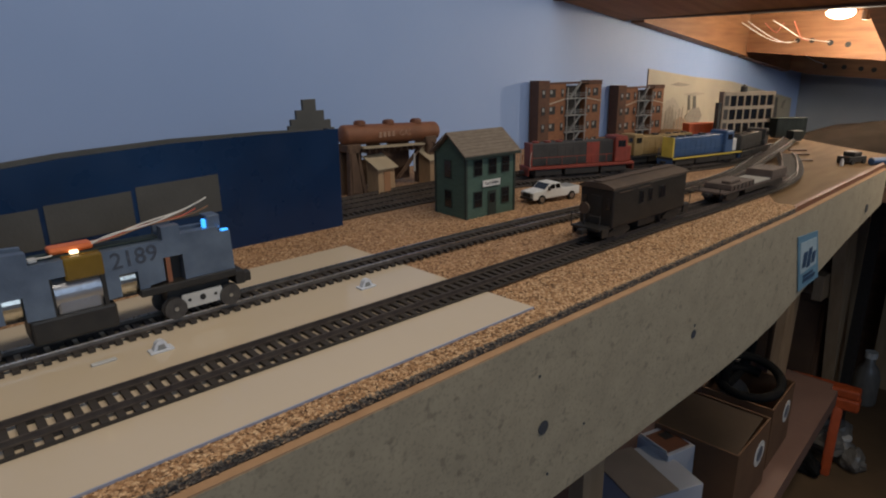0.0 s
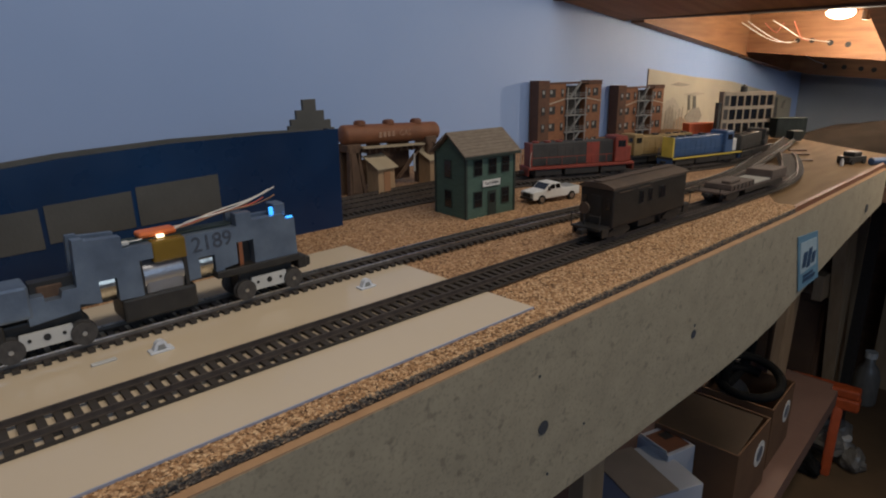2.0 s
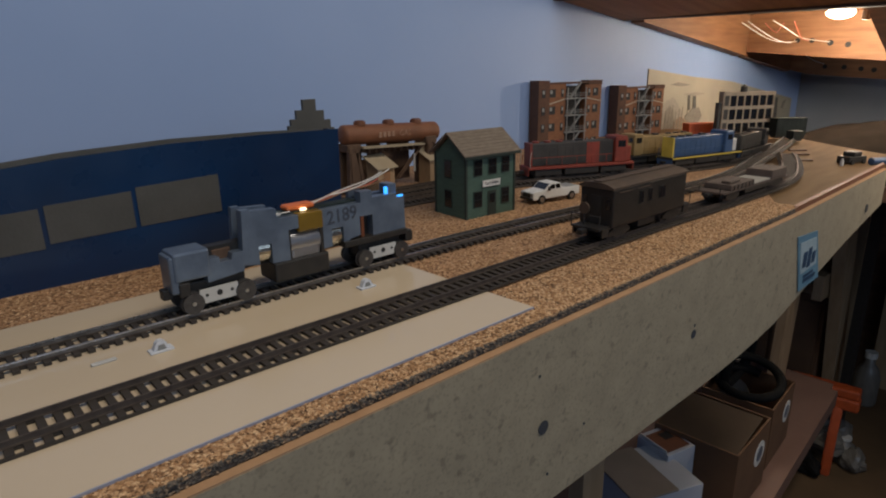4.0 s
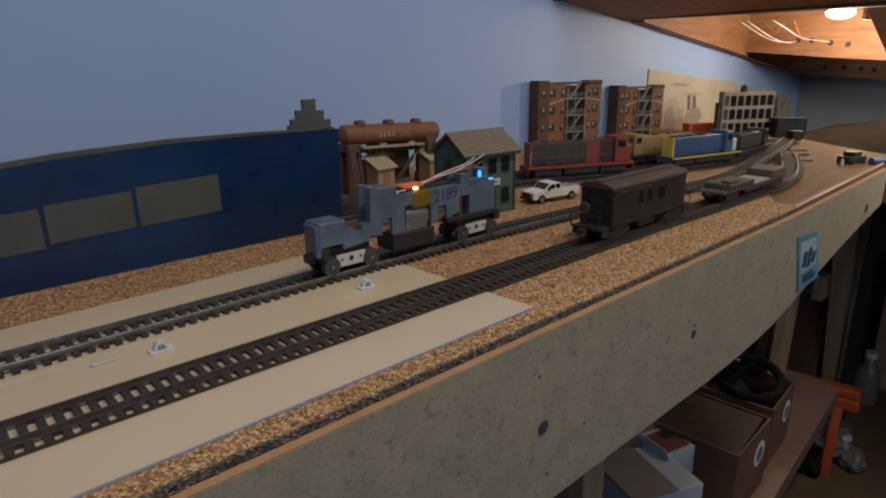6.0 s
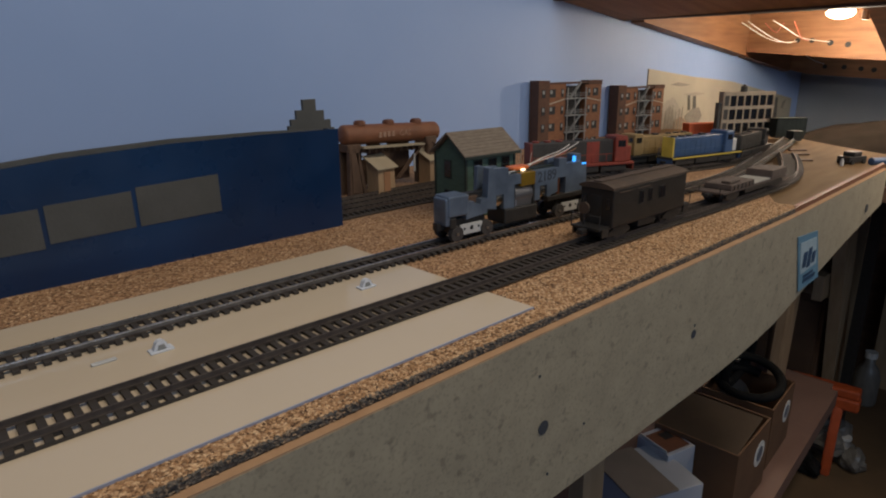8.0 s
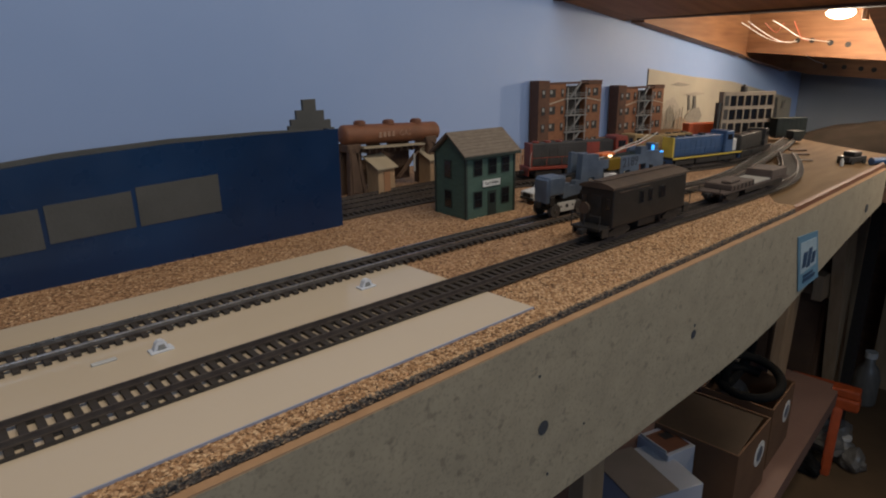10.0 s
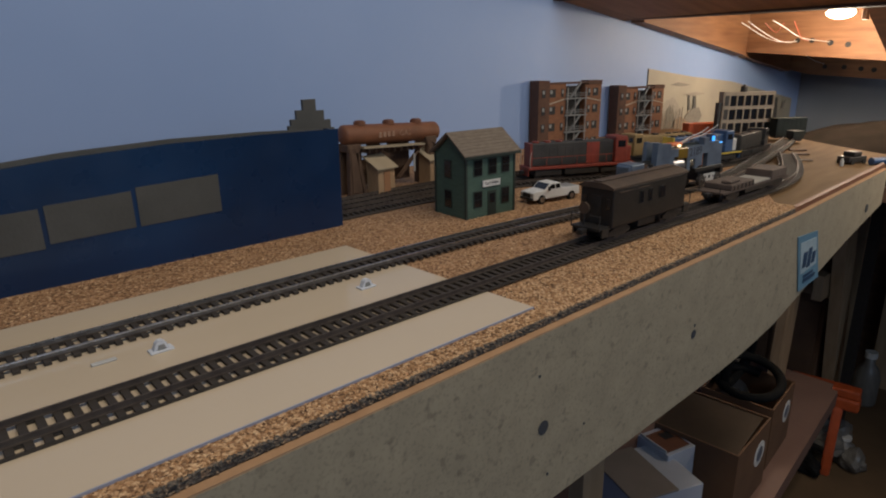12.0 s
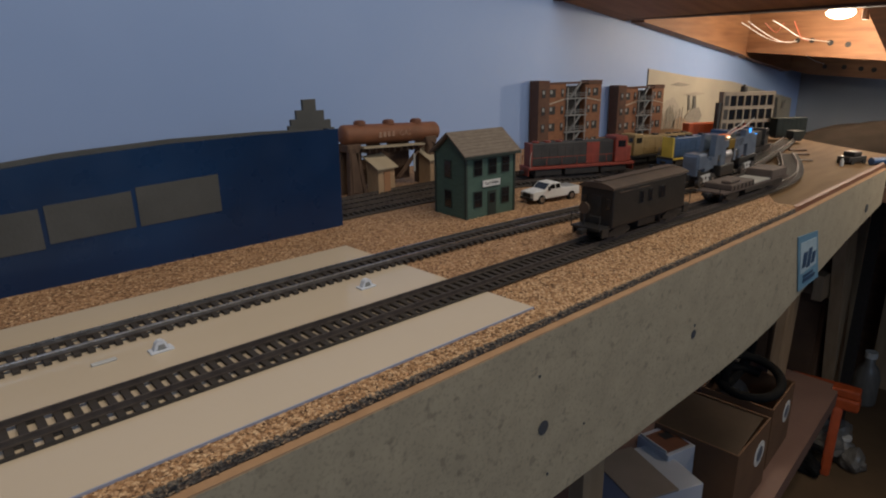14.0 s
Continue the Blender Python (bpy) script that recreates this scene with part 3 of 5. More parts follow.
    wire("rear_wire", [(-0.0160, -0.005, 0.0452), (-0.0125, -0.0075, 0.0455), (-0.0085, -0.006, 0.0455)], 0.0004, WIRE_WHITE, t)
    text("marker_figures", "2189", 0.0118, Matrix.Translation((0.0270, -0.0100, 0.0378)) @ Matrix.Rotation(math.pi / 2, 4, "X") @ Matrix.Rotation(radians(2), 4, "Z"), MARKER, t, 0.0001)
    part("fuel_tank", B(-0.0240, 0.0150, -0.0105, 0.0105, 0.0048, 0.0172, bevel=0.0014), BLACK, t, "black fuel tank")
    part("walkway", B(0.0270, 0.0800, -0.0116, 0.0116, 0.0165, 0.0205, bevel=0.0006), BLACK, t)
    for s in (-1, 1):
        e = 0.086 if s > 0 else 0.0825
        c = B(s * e, s * (e + 0.0065), -0.0032, 0.0032, 0.0085, 0.0145, bevel=0.0009)
        box(c, s * (e - 0.0065), s * (e - 0.0005), -0.0105, 0.0085, 0.0105, 0.0185, bevel=0.0008)
        box(c, s * (e - 0.003), s * (e + 0.001), -0.0028, 0.0028, 0.0095, 0.0140, bevel=0.0005)
        part("coupler", c, BLACK, t, "black coupler and pilot")
    wheels = []
    for c in (-0.0595, 0.0595):
        tr = part("truck", B(c - 0.018, c + 0.018, -0.006, 0.006, 0.0055, 0.0165, bevel=0.001), BLACK, t, "two-axle power truck")
        for s in (-1, 1):
            plate = prism(NB(), [(c - 0.0112, 0.0040), (c + 0.0112, 0.0040), (c + 0.0120, 0.0085), (c + 0.0112, 0.0120), (c - 0.0112, 0.0120), (c - 0.0120, 0.0085)], s * 0.0082, s * 0.0094)
            pl = part("side_plate", plate, OFFWHITE, tr, "white side plate with drilled holes")
        for dx, r in ((-0.0075, 0.0009), (0.0, 0.0017), (0.0075, 0.0009)):
            part("plate_hole", C((c + dx, -0.0097, 0.0085), (c + dx, -0.0093, 0.0085), r, 14), INK, tr)
        for dx in (-0.01575, 0.01575):
            wheels.append((wheelset(t, SHORT * (c + dx), r=0.0058, half=0.0108), SHORT * (c + dx)))
    shorten(t, {w for w, _ in wheels})
    return t, wheels


SHORT = 0.95


def shorten(ob, wheels):
    """Brings the chassis drawing to its true length; the wheels stay round."""
    for c in ob.children:
        if c not in wheels:
            c.data.transform(Matrix.Diagonal((SHORT, 1, 1, 1)))
            shorten(c, wheels)


LOCO, LOCO_WHEELS = chassis_loco()


def sensor(x, y):
    t = thing("track_sensor", Matrix.Translation((x, y, 0.0011)), "small white plastic arch on a base beside the track", "sensor", "white track sensors")
    t.scale = (1.08, 1.08, 1.1)
    part("base", B(-0.0052, 0.0052, -0.003, 0.003, 0, 0.0009, bevel=0.0003), SENSOR_WHITE, t)
    part("arch", prism(NB(), [(-0.0036, 0.0009), (0.0036, 0.0009), (0.0022, 0.0042), (0.0008, 0.0052), (-0.0008, 0.0052), (-0.0022, 0.0042)], -0.0016, 0.0016), SENSOR_WHITE, t)
    part("eye", prism(NB(), [(-0.002, 0.001), (0.002, 0.001), (0.0012, 0.0034), (-0.0012, 0.0034)], -0.0018, -0.0015), IRON_GREY, t, "grey sensor eye")
    return t


sensor(0.0778, 0.2955)
sensor(0.2015, 0.2975)
part("loose_strip", B(0.0480, 0.0590, 0.2990, 0.3016, 0.00115, 0.0024, bevel=0.0004), OFFWHITE)
tagged(bpy.data.objects["loose_strip"], "short cream plastic strip lying on the sheet", "plastic strip")


def freight_truck(t, x, r=0.0048, name="truck"):
    tr = part(name, B(x - 0.012, x + 0.012, -0.0015, 0.0015, r - 0.0005, r + 0.0025), BLACK, t, "black freight truck")
    for s in (-1, 1):
        part("side_frame", prism(NB(), [(x - 0.0135, r - 0.001), (x - 0.006, r - 0.003), (x + 0.006, r - 0.003), (x + 0.0135, r - 0.001), (x + 0.0135, r + 0.0015), (x + 0.005, r + 0.0045), (x - 0.005, r + 0.0045), (x - 0.0135, r + 0.0015)], s * 0.0098, s * 0.0118), BLACK, tr)
    for dx in (-0.0095, 0.0095):
        wheelset(t, x + dx, 0, r, GREY_TREAD, 0.0092)
    return tr


def caboose():
    t = thing("caboose", line_pose(FRONT_LINE, 0.4325, 0.0055), "dark brown weathered bay-window caboose with end platforms", "caboose")
    hw = 0.0145
    part("body", B(-0.052, 0.052, -hw, hw, 0.0105, 0.0385, bevel=0.0007), CABOOSE, t)
    arc = [(-hw - 0.0006, 0.0385), (-hw - 0.0006, 0.0400), (-0.0105, 0.0419), (-0.005, 0.0428), (0, 0.0431), (0.005, 0.0428), (0.0105, 0.0419), (hw + 0.0006, 0.0400), (hw + 0.0006, 0.0385)]
    part("roof", prism(NB(), arc, -0.0538, 0.0536, "x"), CABOOSE_ROOF, t, "dusty arched roof")
    part("roof_walk", B(-0.0525, 0.0525, -0.0035, 0.0035, 0.0431, 0.0438), CABOOSE_ROOF, t)
    part("underframe", B(-0.064, 0.064, -0.0115, 0.0115, 0.0085, 0.0108), BLACK, t)
    for x, w in ((-0.0146, 0.0040), (-0.0025, 0.0040), (0.0150, 0.0072)):
        fr = part("window", B(x - w / 2 - 0.0006, x + w / 2 + 0.0006, -hw - 0.0004, -hw + 0.0004, 0.0235, 0.0335), BLACK, t)
        part("pane", B(x - w / 2, x + w / 2, -hw - 0.0006, -hw - 0.0002, 0.0241, 0.0329), GLASS_DARK, fr)
    for s in (-1, 1):
        part("end_door", B(s * 0.0521, s * 0.0526, -0.0045, 0.0045, 0.0115, 0.0330), BLACK, t)
        for y in (-0.0105, 0.0105):
            part("end_window", B(s * 0.0521, s * 0.0526, y - 0.002, y + 0.002, 0.0235, 0.0325), GLASS_DARK, t)
        part("platform", B(s * 0.052, s * 0.0655, -0.0125, 0.0125, 0.0098, 0.0112), BLACK, t)
        for y in (-0.0125, 0.0125):
            part("platform_post", C((s * 0.065, y, 0.011), (s * 0.065, y, 0.0215), 0.0005, 6), BLACK, t)
            part("platform_rail", C((s * 0.0655, y * 0.3, 0.0205), (s * 0.0655, y, 0.0205), 0.0005, 6), BLACK, t)
            st = B(s * 0.054, s * 0.062, y - 0.0008, y + 0.0008, 0.004, 0.0105)
            part("steps", st, BLACK, t)
        part("brake_wheel", C((s * 0.0598, 0.0045, 0.0240), (s * 0.0612, 0.0045, 0.0240), 0.0044, 20), CABOOSE_ROOF, t, "round brake wheel")
        part("coupler", B(s * 0.0655, s * 0.072, -0.0025, 0.0025, 0.0065, 0.0105, bevel=0.0006), BLACK, t)
    part("brake_stand", C((-0.0605, 0.0045, 0.011), (-0.0605, 0.0045, 0.0245), 0.0007, 8), BLACK, t)
    part("smokestack", C((0.030, 0.006, 0.041), (0.030, 0.006, 0.0455), 0.0016, 12), BLACK, t)
    part("tool_box", B(-0.012, 0.012, -0.0115, 0.0115, 0.0035, 0.0088, bevel=0.0006), BLACK, t)
    for x in (-0.045, -0.022): 
        part("letter_bar", B(x, x + 0.018, -hw - 0.0004, -hw, 0.0352, 0.0362), CABOOSE_ROOF, t, "faint pale lettering bar")
    for x in (-0.0375, 0.0375):
        freight_truck(t, x)
    return t


caboose()


def flatcar(x, label):
    t = thing("depressed_flatcar", line_pose(FRONT_LINE, x, 0.0055), label, "flatcar")
    hw = 0.0135
    part("deck", B(-0.0735, 0.0705, -hw, hw, 0.0085, 0.0102), FLAT_BROWN, t)
    part("raised_end", B(-0.058, -0.010, -hw, hw, 0.0102, 0.0158, bevel=0.0010), FLAT_BROWN, t, "raised brown end deck")
    part("raised_end", B(0.030, 0.066, -hw, hw, 0.0102, 0.0190, bevel=0.0010), FLAT_BROWN, t, "raised brown end deck")
    part("load_sheet", B(-0.009, 0.029, -hw + 0.001, hw - 0.001, 0.0104, 0.0116), PALE_PANEL, t, "pale deck panel in the well")
    part("side_sill", B(-0.03, 0.036, -hw - 0.0004, -hw, 0.0045, 0.0085), BLACK, t)
    part("winch", B(-0.055, -0.034, -0.0105, -0.001, 0.0158, 0.0186, bevel=0.0012), FLAT_BROWN, t)
    for i in range(6):
        x = -0.054 + i * 0.008
        part("stake_pocket", B(x, x + 0.0016, -hw - 0.0006, -hw, 0.0106, 0.0150), BLACK, t)
    for a in (-0.0735, 0.0705):
        e = 1 if a > 0 else -1
        part("coupler", B(a, a + e * 0.0075, -0.0025, 0.0025, 0.006, 0.0095, bevel=0.0006), BLACK, t)
        for y in (-0.010, 0.010):
            part("stake", C((a + e * 0.0002, y, 0.0095), (a + e * 0.0002, y, 0.0150), 0.0005, 6), BLACK, t)
    for x in (-0.051, 0.049):
        freight_truck(t, x, 0.0045)
    return t


flatcar(0.629, "weathered brown depressed-centre flatcar coupled behind the caboose")


def diesel(name, m, length, high, hood, cabmat, nosemat, label, trim=BLACK, end=None, cuts=(0.50, 0.74, 0.93), panel=None, stripe=None):
    """A hood diesel, cab at +x; high is its height over the rail."""
    t = thing(name, m, label, "locomotive", "diesel locomotives in the yard")
    k, w, L = high / 0.05, 0.0135, length / 2
    c0, c1, c2 = (L * c for c in cuts)
    part("sill", B(-L, L, -w, w, 0.012 * k, 0.0155 * k, bevel=0.0005), trim, t)
    part("fuel_tank", B(-0.16 * length, 0.16 * length, -w * 0.9, w * 0.9, 0.003 * k, 0.012 * k, bevel=0.001), BLACK, t)
    part("hood", B(-L * 0.93, c0, -w * 0.62, w * 0.62, 0.0155 * k, 0.0455 * k, bevel=0.0012), hood, t, "long engine hood")
    cab = part("cab", B(c0, c1, -w * 0.95, w * 0.95, 0.0155 * k, 0.050 * k, bevel=0.0014), cabmat, t, "driver's cab")
    for s in (-1, 1):
        part("cab_window", B(c0 + L * 0.05, c1 - L * 0.05, s * w * 0.95 - 0.0003, s * w * 0.95 + 0.0003, 0.036 * k, 0.0445 * k), GLASS_DARK, cab)
        part("front_window", B(c1 - 0.0001, c1 + 0.0002, s * w * 0.48 - 0.003, s * w * 0.48 + 0.003, 0.037 * k, 0.0445 * k), GLASS_DARK, cab)
    part("nose", B(c1, c2, -w * 0.66, w * 0.66, 0.0155 * k, 0.036 * k, bevel=0.0014), nosemat, t, "short low nose")
    if end:
        part("end_panel", B(-L * 0.945, -L * 0.905, -w * 0.64, w * 0.64, 0.0155 * k, 0.0457 * k), end, t, "brightly painted hood end")
    for s in (-1, 1):
        if panel:
            part("side_panel", B(L * 0.10, L * 0.34, s * w * 0.62 - 0.0006, s * w * 0.62 + 0.0006, 0.0160 * k, 0.0440 * k), panel, t, "faded red hood panel")
            wire("grab_rail", [(-L * 0.97, s * w, 0.0155 * k), (-L * 0.99, s * w, 0.026 * k), (-L * 0.95, s * w, 0.036 * k)], 0.0004, PALE_PANEL, t, "thin pale grab rail")
        if stripe:
            part("sill_stripe", B(-L, L, s * w - 0.0004, s * w + 0.0004, 0.0135 * k, 0.0157 * k), stripe, t, "thin yellow sill stripe")
    for i in range(3):
        x = -L * 0.8 + i * L * 0.22
        part("roof_fan", C((x, 0, 0.0453 * k), (x, 0, 0.0472 * k), 0.0042, 18), trim, t)
    part("exhaust", B(-L * 0.05, L * 0.06, -0.003, 0.003, 0.0453 * k, 0.0480 * k), BLACK, t)
    for i in range(9):
        x = -L * 0.88 + i * L * 0.145
        for s in (-1, 1):
            part("hood_door", B(x, x + L * 0.125, s * w * 0.62 - 0.0003, s * w * 0.62 + 0.0003, 0.0185 * k, 0.0395 * k), hood, t)
    for s in (-1, 1):
        part("handrail", C((-L * 0.95, s * w * 0.95, 0.0275 * k), (c0, s * w * 0.95, 0.0275 * k), 0.00035, 6), cabmat, t)
        for i in range(6):
            x = -L * 0.95 + i * L * 0.28
            part("stanchion", C((x, s * w * 0.95, 0.0155 * k), (x, s * w * 0.95, 0.0275 * k), 0.00035, 6), cabmat, t)
        part("pilot", B(s * L * 0.985, s * L, -w * 0.9, w * 0.9, 0.004 * k, 0.0125 * k), cabmat, t)
        part("coupler", B(s * L, s * (L + 0.005), -0.0024, 0.0024, 0.006 * k, 0.010 * k), BLACK, t)
        c = s * length * 0.31
        tr = part("truck", B(c - 0.017, c + 0.017, -0.0115, 0.0115, 0.003 * k, 0.0112 * k, bevel=0.001), BLACK, t, "black power truck")
        for dx in (-0.013, 0.0, 0.013):
            wheelset(t, c + dx, 0, 0.005 * k, BLACK, 0.0100)
    return t


diesel("diesel_locomotive", line_pose(YARD_LINE, 0.596, 0.0058), 0.136, 0.0435, DARK_LOCO, RED_LOCO, RED_LOCO, "red and soot-black hood diesel with a red cab", RED_LOCO, RED_LOCO, (0.62, 0.86, 0.97), panel=RED_LOCO)
diesel("diesel_locomotive", line_pose(STUB_LINE, 0.742, 0.0058, math.pi), 0.125, 0.0385, OCHRE, OCHRE, OCHRE, "ochre and olive hood diesel behind the red one", BLACK)
diesel("diesel_locomotive", line_pose(YARD_LINE, 0.768, 0.0058), 0.124, 0.040, LOCO_BLUE, LOCO_BLUE, OFFWHITE, "blue hood diesel with yellow end and white nose", BLACK, LOCO_YELLOW, stripe=LOCO_YELLOW)
diesel("diesel_locomotive", line_pose(YARD_LINE, 0.892, 0.0058), 0.106, 0.033, DARK_LOCO, DARK_LOCO, DARK_LOCO, "black hood diesel at the end of the yard", BLACK)


# ---- buildings ----
def big_blue():
    t = thing("blue_warehouse", Matrix(), "low wide navy blue card warehouse with grey window strips", "building")
    top = [(-0.45, 0.055), (0.0, 0.0735), (0.075, 0.0805), (0.144, 0.0835), (0.21, 0.0838), (0.2795, 0.0830), (0.2782, 0.0), (-0.45, 0.0)]
    part("front_wall", prism(NB(), top, 0.4413, 0.4433), NAVY, t, "glossy navy blue front")
    part("side_wall", B(0.2755, 0.2785, 0.4433, 0.458, 0.0, 0.0825), NAVY, t)
    rim = [(-0.45, 0.0575), (0.0, 0.077), (0.075, 0.0838), (0.144, 0.0865), (0.21, 0.0860), (0.262, 0.0842), (0.262, 0.075), (-0.45, 0.05)]
    part("back_wall", prism(NB(), rim, 0.4434, 0.4455), CHAR, t, "charcoal parapet edge")
    for x0, x1, a0, a1 in ((-0.02, 0.0592, 0.0244, 0.0505), (0.0622, 0.1135, 0.0283, 0.0538), (0.1165, 0.1738, 0.0297, 0.0577)):
        w = part("window", prism(NB(), [(x0, a0), (x1, a0 + 0.0014), (x1, a1 + 0.0010), (x0, a1 - 0.001)], 0.4408, 0.4412), CHAR, t, "flat grey window strip")
    return t


big_blue()


def silhouette():
    t = thing("stepped_tower_cutout", Matrix(), "dark grey stepped skyscraper cutout behind the warehouse", "cutout")
    pts = [(0.240, 0.0), (0.288, 0.0), (0.288, 0.0825), (0.2846, 0.0825), (0.2846, 0.0895), (0.2785, 0.0895), (0.2785, 0.0975), (0.2712, 0.0975), (0.2712, 0.1070), (0.2590, 0.1068), (0.2590, 0.0985), (0.2525, 0.0985), (0.2525, 0.0915), (0.2472, 0.0915), (0.2472, 0.0865), (0.2445, 0.0865), (0.2445, 0.08), (0.240, 0.08)]
    part("tower_panel", prism(NB(), pts, 0.4600, 0.4630), CHAR, t)


silhouette()


def depot():
    """Local frame: x along the long front, y to the back, front corner at the origin."""
    a = radians(-3.5)
    L, D, Hh = 0.0585, 0.0425, 0.0575
    t = thing("yard_depot", Matrix.Translation((0.3661, 0.3777, 0.0)) @ Matrix.Rotation(a, 4, "Z"), "two-storey dark green wooden depot with a gabled shingle roof", "building")
    part("front_wall", B(0, L, 0, 0.0015, 0, Hh), DEPOT_GREEN, t)
    part("back_wall", B(0, L, D - 0.0015, D, 0, Hh), DEPOT_GREEN, t)
    ridge = Hh + 0.0165
    for x in (0.0, L - 0.0015):
        part("gable_wall", prism(NB(), [(0.0015, 0), (D - 0.0015, 0), (D - 0.0015, Hh), (D / 2, ridge - 0.001), (0.0015, Hh)], x, x + 0.0015, "x"), DEPOT_GREEN, t)
    for i in range(24):
        z = 0.002 + i * 0.0024
        part("clapboard", B(0.0016, L - 0.0016, -0.0003, 0.0002, z, z + 0.0019), DEPOT_GREEN, t)
        part("clapboard", B(-0.0003, 0.0002, 0.0016, D - 0.0016, z, z + 0.0019), DEPOT_GREEN, t)
    for x, y in ((0, 0), (L, 0), (0, D)):
        part("corner_board", B(x - 0.0008, x + 0.0012, y - 0.0008, y + 0.0012, 0, Hh), DEPOT_TRIM, t)
    for s in (0, 1):
        y0, ym = (-0.004, D / 2) if s == 0 else (D + 0.004, D / 2)
        z0 = Hh - 0.0020
        part("roof_slope", prism(NB(), [(y0, z0), (ym, ridge + 0.0004), (ym, ridge + 0.0018), (y0, z0 + 0.0014)], -0.0045, L + 0.0045, "x"), SHINGLE, t, "grey-brown shingle slope")
        for i in range(8):
            f = i / 8
            ya, za = y0 + (ym - y0) * f, z0 + 0.0014 + (ridge + 0.0004 - z0) * f
            yb, zb = y0 + (ym - y0) * (f + 0.125), z0 + 0.0014 + (ridge + 0.0004 - z0) * (f + 0.125)
            part("shingle_course", prism(NB(), [(ya, za), (yb, zb), (ya, za + 0.0003)], -0.0047, L + 0.0047, "x"), SHINGLE, t)
    part("eave_board", B(-0.0045, L + 0.0045, -0.0043, -0.0038, Hh - 0.0035, Hh - 0.0012), DEPOT_TRIM, t)

    def window(x, z, w, h, front=True):
        if front:
            f = part("window", B(x - w / 2 - 0.0009, x + w / 2 + 0.0009, -0.0009, -0.0002, z - 0.0009, z + h + 0.0009), DEPOT_TRIM, t)
            for k in (0, 1):
                part("pane", B(x - w / 2, x + w / 2, -0.0012, -0.0006, z + k * h / 2 + 0.0003, z + (k + 1) * h / 2 - 0.0003), GLASS_DARK, f)
        else:
            f = part("window", B(-0.0009, -0.0002, x - w / 2 - 0.0009, x + w / 2 + 0.0009, z - 0.0009, z + h + 0.0009), DEPOT_TRIM, t)
            for k in (0, 1):
                part("pane", B(-0.0012, -0.0006, x - w / 2, x + w / 2, z + k * h / 2 + 0.0003, z + (k + 1) * h / 2 - 0.0003), GLASS_DARK, f)
    for x in (0.0135, 0.031, 0.047):
        window(x, 0.0385, 0.0085, 0.0135)
    for x in (0.0135, 0.047):
        window(x, 0.010, 0.0085, 0.0135)
    door = part("door", B(0.0255, 0.0355, -0.0010, -0.0002, 0.0005, 0.0230), DEPOT_TRIM, t)
    part("door_pane", B(0.0275, 0.0335, -0.0013, -0.0008, 0.0120, 0.0205), GLASS_DARK, door)
    window(0.024, 0.0355, 0.0085, 0.0150, False)
    window(0.024, 0.0085, 0.0085, 0.0150, False)
    sign = part("sign", B(0.0185, 0.0395, -0.0019, -0.0011, 0.0275, 0.0332), SIGN_WHITE, t, "white signboard with dark letters")
    text("sign_words", "Yard Office", 0.0036, Matrix.Translation((0.029, -0.0020, 0.0303)) @ Matrix.Rotation(math.pi / 2, 4, "X"), INK, sign)
    return t


depot()


